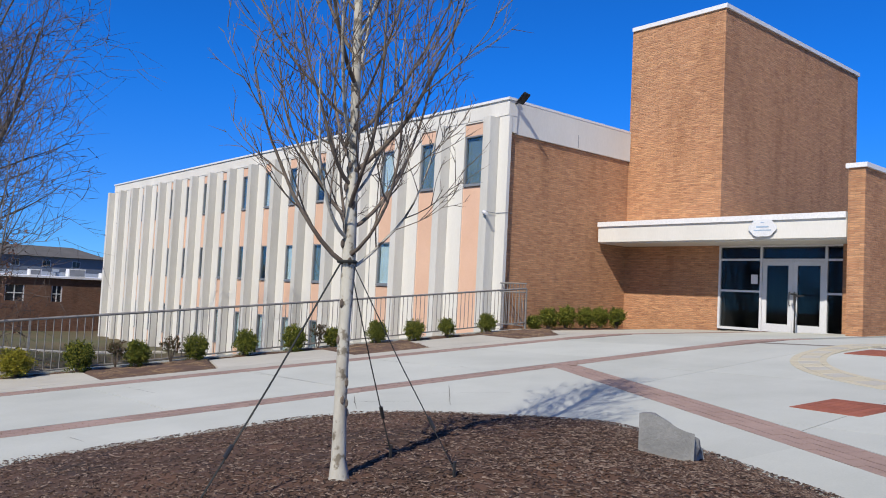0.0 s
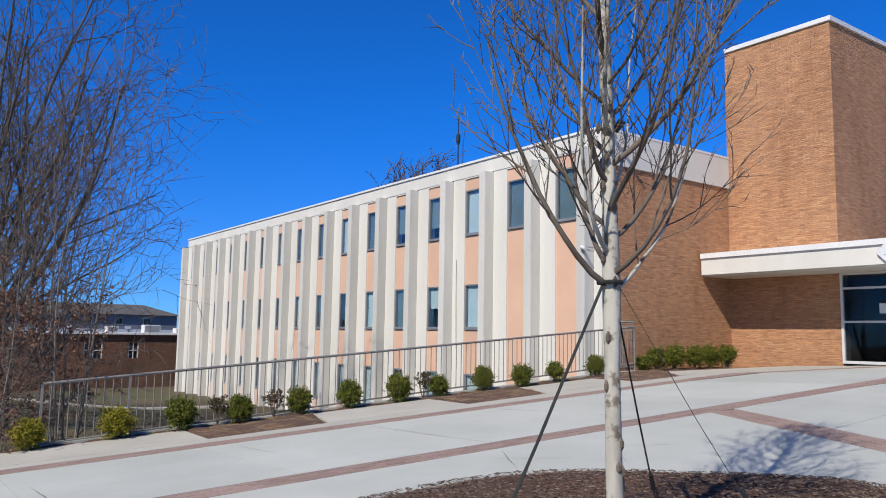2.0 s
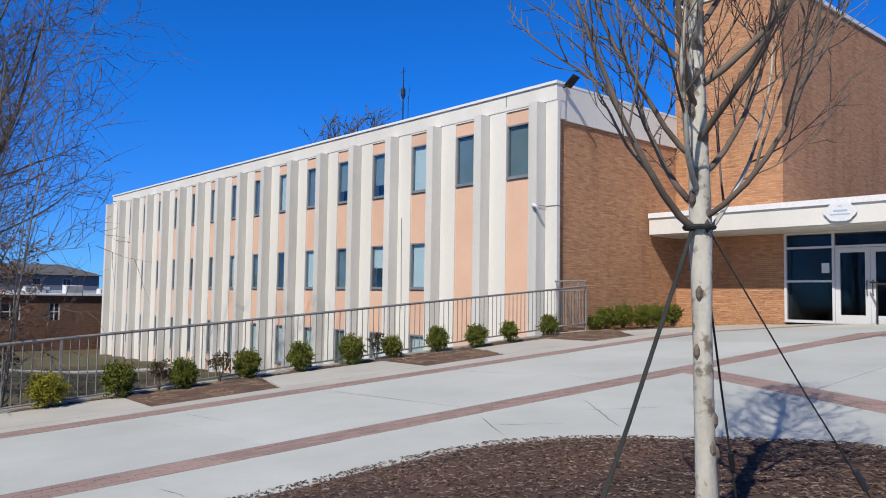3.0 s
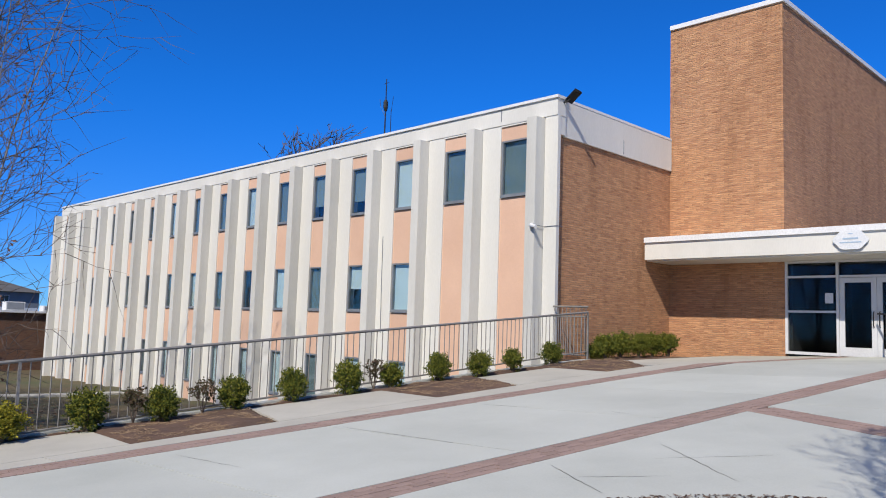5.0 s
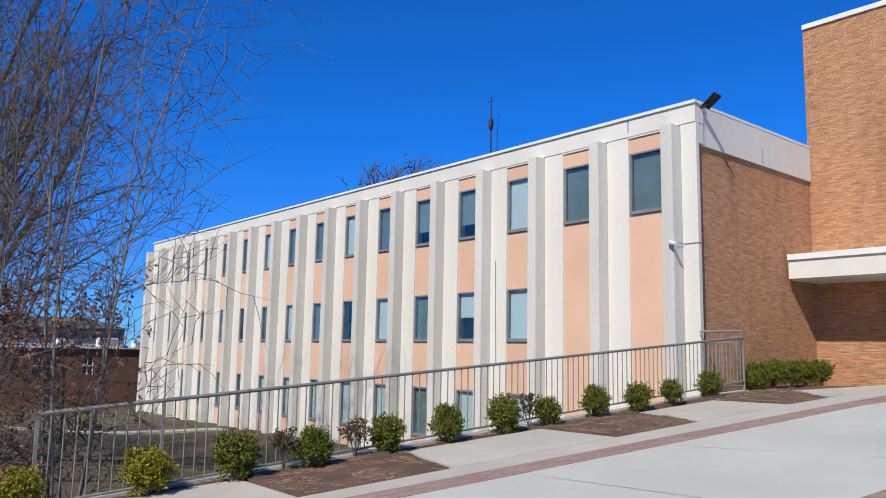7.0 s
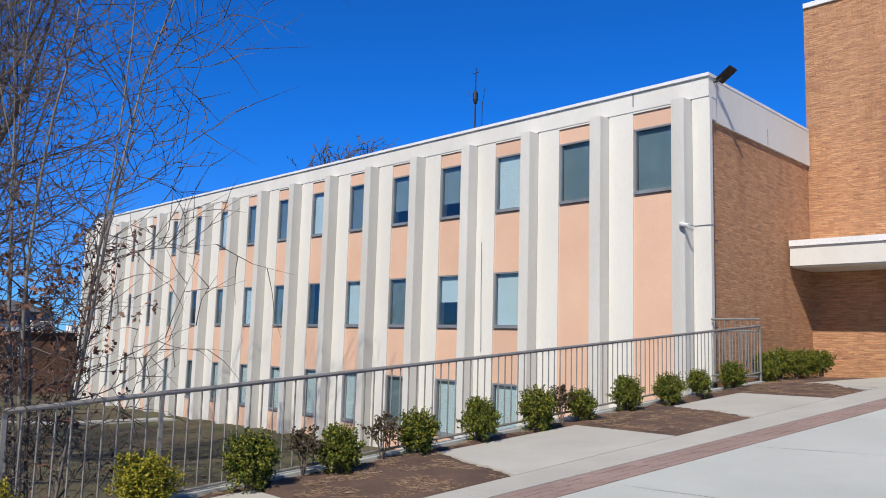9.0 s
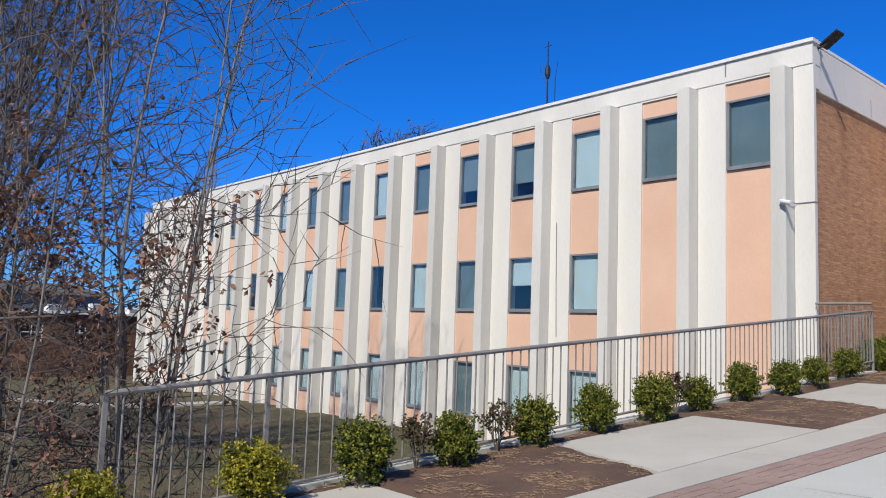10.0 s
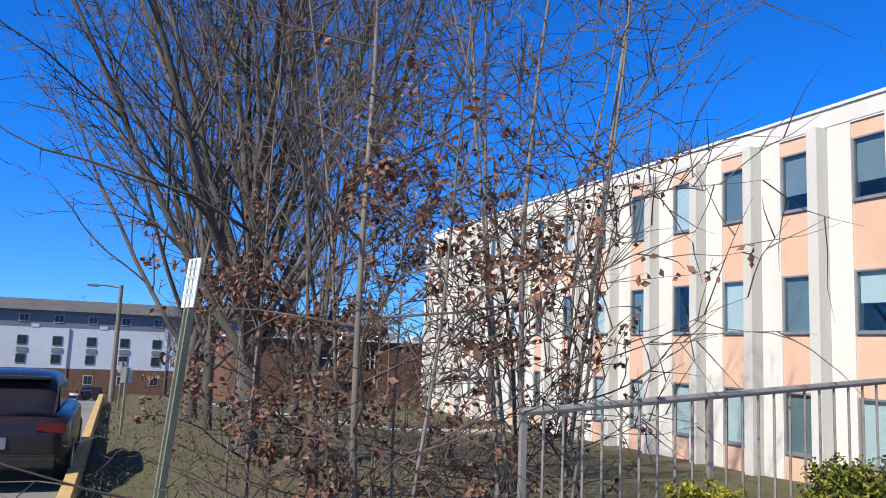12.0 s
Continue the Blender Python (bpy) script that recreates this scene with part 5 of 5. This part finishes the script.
def loft(stations, material, name, parent, power=5.0, sides=28, label=""):
    """A smooth body through upright rounded sections: (y, half width, low z, high z)."""
    m = Mesh()
    for y, w, lo, hi in stations:
        for j in range(sides):
            a = 2 * math.pi * j / sides
            c, s = math.cos(a), math.sin(a)
            m.v.append((math.copysign(abs(c) ** (2 / power), c) * w, y, (lo + hi) / 2 + math.copysign(abs(s) ** (2 / power), s) * (hi - lo) / 2))
    for i in range(len(stations) - 1):
        for j in range(sides):
            m.f.append((i * sides + j, i * sides + (j + 1) % sides, (i + 1) * sides + (j + 1) % sides, (i + 1) * sides + j))
    m.f += [tuple(range(sides)), tuple(range(len(m.v) - sides, len(m.v)))[::-1]]
    bm = bmesh.new()
    data = bpy.data.meshes.new(name)
    data.from_pydata(m.v, [], m.f)
    bm.from_mesh(data)
    bmesh.ops.recalc_face_normals(bm, faces=bm.faces[:])
    bm.to_mesh(data)
    bm.free()
    data.materials.append(material)
    data.polygons.foreach_set("use_smooth", [True] * len(data.polygons))
    ob = new(name, data)
    hold(ob, parent)
    return tagged(ob, label) if label else ob


def build_car(name, m, label, paint, group, suv=True):
    """A parked car, built at the origin with its tail at y = 0, then set at m."""
    t = thing(name, (0, 0, 0), label, "car", group)
    h = 1.6 if suv else 1.42
    belt = 1.05 if suv else 0.92
    loft([(0.0, 0.72, 0.46, 0.84), (0.03, 0.84, 0.36, belt - 0.05), (0.2, 0.92, 0.28, belt), (1.2, 0.94, 0.25, belt + 0.02), (3.2, 0.94, 0.25, belt), (4.2, 0.90, 0.27, belt - 0.1), (4.55, 0.82, 0.32, belt - 0.22), (4.66, 0.66, 0.42, belt - 0.32)], paint, "body", t, 6)
    loft([(0.10 if suv else 0.9, 0.70, belt - 0.1, belt + 0.05), (0.30 if suv else 1.2, 0.72, belt - 0.1, h - 0.14), (0.55 if suv else 1.6, 0.70, belt - 0.1, h - 0.02), (1.5, 0.70, belt - 0.1, h), (2.4, 0.69, belt - 0.1, h - 0.03), (2.9, 0.70, belt - 0.1, h - 0.18), (3.5, 0.72, belt - 0.1, belt + 0.03)], paint, "cabin", t, 4.5)
    if suv:
        z0, z1 = belt + 0.08, h - 0.2
        Mesh().add([(-0.62, 0.118, z0), (0.62, 0.118, z0), (0.54, 0.29, z1), (-0.54, 0.29, z1), (-0.62, 0.16, z0), (0.62, 0.16, z0), (0.54, 0.33, z1), (-0.54, 0.33, z1)],
                   [(0, 1, 2, 3), (7, 6, 5, 4), (0, 4, 5, 1), (1, 5, 6, 2), (2, 6, 7, 3), (3, 7, 4, 0)]).link("rear_window", CARGLASS, t)
        box("spoiler", (-0.6, 0.6, 0.2, 0.5, h - 0.09, h - 0.05), paint, t, bevel=0.012)
    for sx in (-1, 1):
        Mesh().add([(sx * 0.725, 0.75, belt + 0.03), (sx * 0.725, 2.9, belt + 0.03), (sx * 0.705, 2.5, h - 0.2), (sx * 0.705, 0.8, h - 0.2), (sx * 0.70, 0.75, belt + 0.03), (sx * 0.70, 2.9, belt + 0.03), (sx * 0.68, 2.5, h - 0.2), (sx * 0.68, 0.8, h - 0.2)],
                   [(0, 1, 2, 3), (7, 6, 5, 4), (0, 4, 5, 1), (1, 5, 6, 2), (2, 6, 7, 3), (3, 7, 4, 0)]).link("side_window", CARGLASS, t)
        lo = box("tail_lamp", (min(sx * 0.5, sx * 0.86), max(sx * 0.5, sx * 0.86), 0.0, 0.12, 0.80, 0.94), TAILRED, t, bevel=0.015)
        box("mirror", (min(sx * 0.94, sx * 1.08), max(sx * 0.94, sx * 1.08), 2.75, 2.9, belt, belt + 0.15), paint, t, bevel=0.02)
        Mesh().tube([(sx * 0.35, -0.03, 0.42), (sx * 0.6, -0.015, 0.42), (sx * 0.8, 0.06, 0.5)], 0.014, 6).link("chrome_strip", ALU, t, "bright bumper strip")
        for y in (0.85, 3.7):
            w = new("wheel")
            w.location = (sx * 0.84, y, 0.34)
            hold(w, t)
            Mesh().tube([(sx * 0.72, y, 0.34), (sx * 0.74, y, 0.34), (sx * 0.93, y, 0.34), (sx * 0.95, y, 0.34)], [0.30, 0.34, 0.34, 0.30], 24).link("tyre", TYRE, w)
            Mesh().tube([(sx * 0.94, y, 0.34), (sx * 0.955, y, 0.34)], [0.21, 0.19], 18).link("rim", ALU, w)
    box("number_plate", (-0.16, 0.16, -0.02, 0.02, 0.60, 0.75), FRAMEGREY, t)
    box("bumper", (-0.80, 0.80, -0.06, 0.25, 0.32, 0.52), TYRE, t, bevel=0.04)
    t.matrix_basis = m
    return t


def road_z(y):
    return lawn(0, y) - 0.22


build_car("parked_car", Matrix.Translation((-1.02, 24.6, road_z(26))), "dark plum sport utility vehicle parked at the yellow kerb", CARPAINT, "parked cars")
build_car("parked_car", Matrix.Translation((-1.0, 74.0, road_z(76))), "black saloon car parked farther along the kerb", CARPAINT, "parked cars", suv=False)
build_car("parked_car", Matrix.Translation((-5.2, 96.0, road_z(96))) @ pose(0, 0, 0, 0, 0, -90), "silver saloon car standing across the far road", CARSILVER, "parked cars", suv=False)


def build_parking_sign(x, y, z, h, lean, turn, label, face, size=1.0):
    t = thing("parking_sign", (x, y, z), label, "sign", "parking signs")
    c, s = math.cos(radians(turn)), math.sin(radians(turn))
    top = Vector((x + lean, y, z + h))
    base = Vector((x, y, z - 0.3))
    m = Mesh()
    # folded steel channel
    prof = [(-0.035, 0.02), (-0.018, 0.02), (-0.012, -0.012), (0.012, -0.012), (0.018, 0.02), (0.035, 0.02), (0.02, -0.018), (-0.02, -0.018)]
    for p in (base, top):
        for u, v in prof:
            m.v.append((p.x + c * u - s * v, p.y + s * u + c * v, p.z))
    k = len(prof)
    m.f = [(i, (i + 1) % k, k + (i + 1) % k, k + i) for i in range(k)] + [tuple(range(k))[::-1], tuple(range(k, 2 * k))]
    m.link("post", GREENPOST, t, "leaning green steel channel post")
    plate = Mesh()
    o = top - Vector((0, 0, 0.22 * size))
    w, hh, th = 0.15 * size, 0.23 * size, 0.003
    off = 0.024
    for v in (off - th, off + th):
        for u, zz in ((-w, -hh), (w, -hh), (w, hh), (-w, hh)):
            lx = lean * zz / h
            plate.v.append((o.x + lx + c * u - s * v, o.y + s * u + c * v, o.z + zz))
    plate.f = [(0, 1, 2, 3), (7, 6, 5, 4), (0, 4, 5, 1), (1, 5, 6, 2), (2, 6, 7, 3), (3, 7, 4, 0)]
    plate.link("sign_plate", face, t, "white sign plate")
    bars = Mesh()
    for zz, ww in ((0.12 * size, 0.1 * size), (0.03 * size, 0.12 * size), (-0.06 * size, 0.09 * size), (-0.14 * size, 0.11 * size)):
        lx = lean * zz / h
        v = off + th + 0.0015
        q = [(o.x + lx + c * u - s * v, o.y + s * u + c * v, o.z + zz + d) for u, d in ((-ww, 0), (ww, 0), (ww, 0.035 * size), (-ww, 0.035 * size))]
        bars.add(q, [(0, 1, 2, 3)])
    bars.link("sign_lettering", SIGNBLUE, t, "pale blue lettering bars")


build_parking_sign(0.54, 16.75, lawn(0.54, 16.75), 2.19, 0.19, 106, "white parking sign on a leaning green post by the lawn", SIGNFACE, 0.54)
build_parking_sign(0.63, 31.5, lawn(0.63, 31.5), 1.32, 0.03, 10, "white parking sign on a short green post by the kerb", SIGNFACE, 0.75)
build_parking_sign(0.6, 39.4, lawn(0.6, 39.4), 1.32, 0.02, 10, "white parking sign on a short green post by the kerb", SIGNFACE, 0.75)


def build_pole(x, y, h):
    t = thing("street_lamp", (x, y, lawn(x, y)), "tall weathered street lamp pole with a short arm", "street lamp")
    z = lawn(x, y)
    Mesh().tube([(x, y, z - 0.3), (x, y, z + h)], [0.16, 0.11], 10).link("pole", WOODPOLE, t)
    Mesh().tube([(x, y, z + h - 0.15), (x - 0.9, y, z + h - 0.05), (x - 1.2, y, z + h - 0.08)], 0.04, 6).link("arm", WOODPOLE, t)
    box("lamp_head", (x - 1.75, x - 1.15, y - 0.12, y + 0.12, z + h - 0.16, z + h - 0.03), FRAMEGREY, t, bevel=0.02)


build_pole(0.35, 60.0, 6.4)
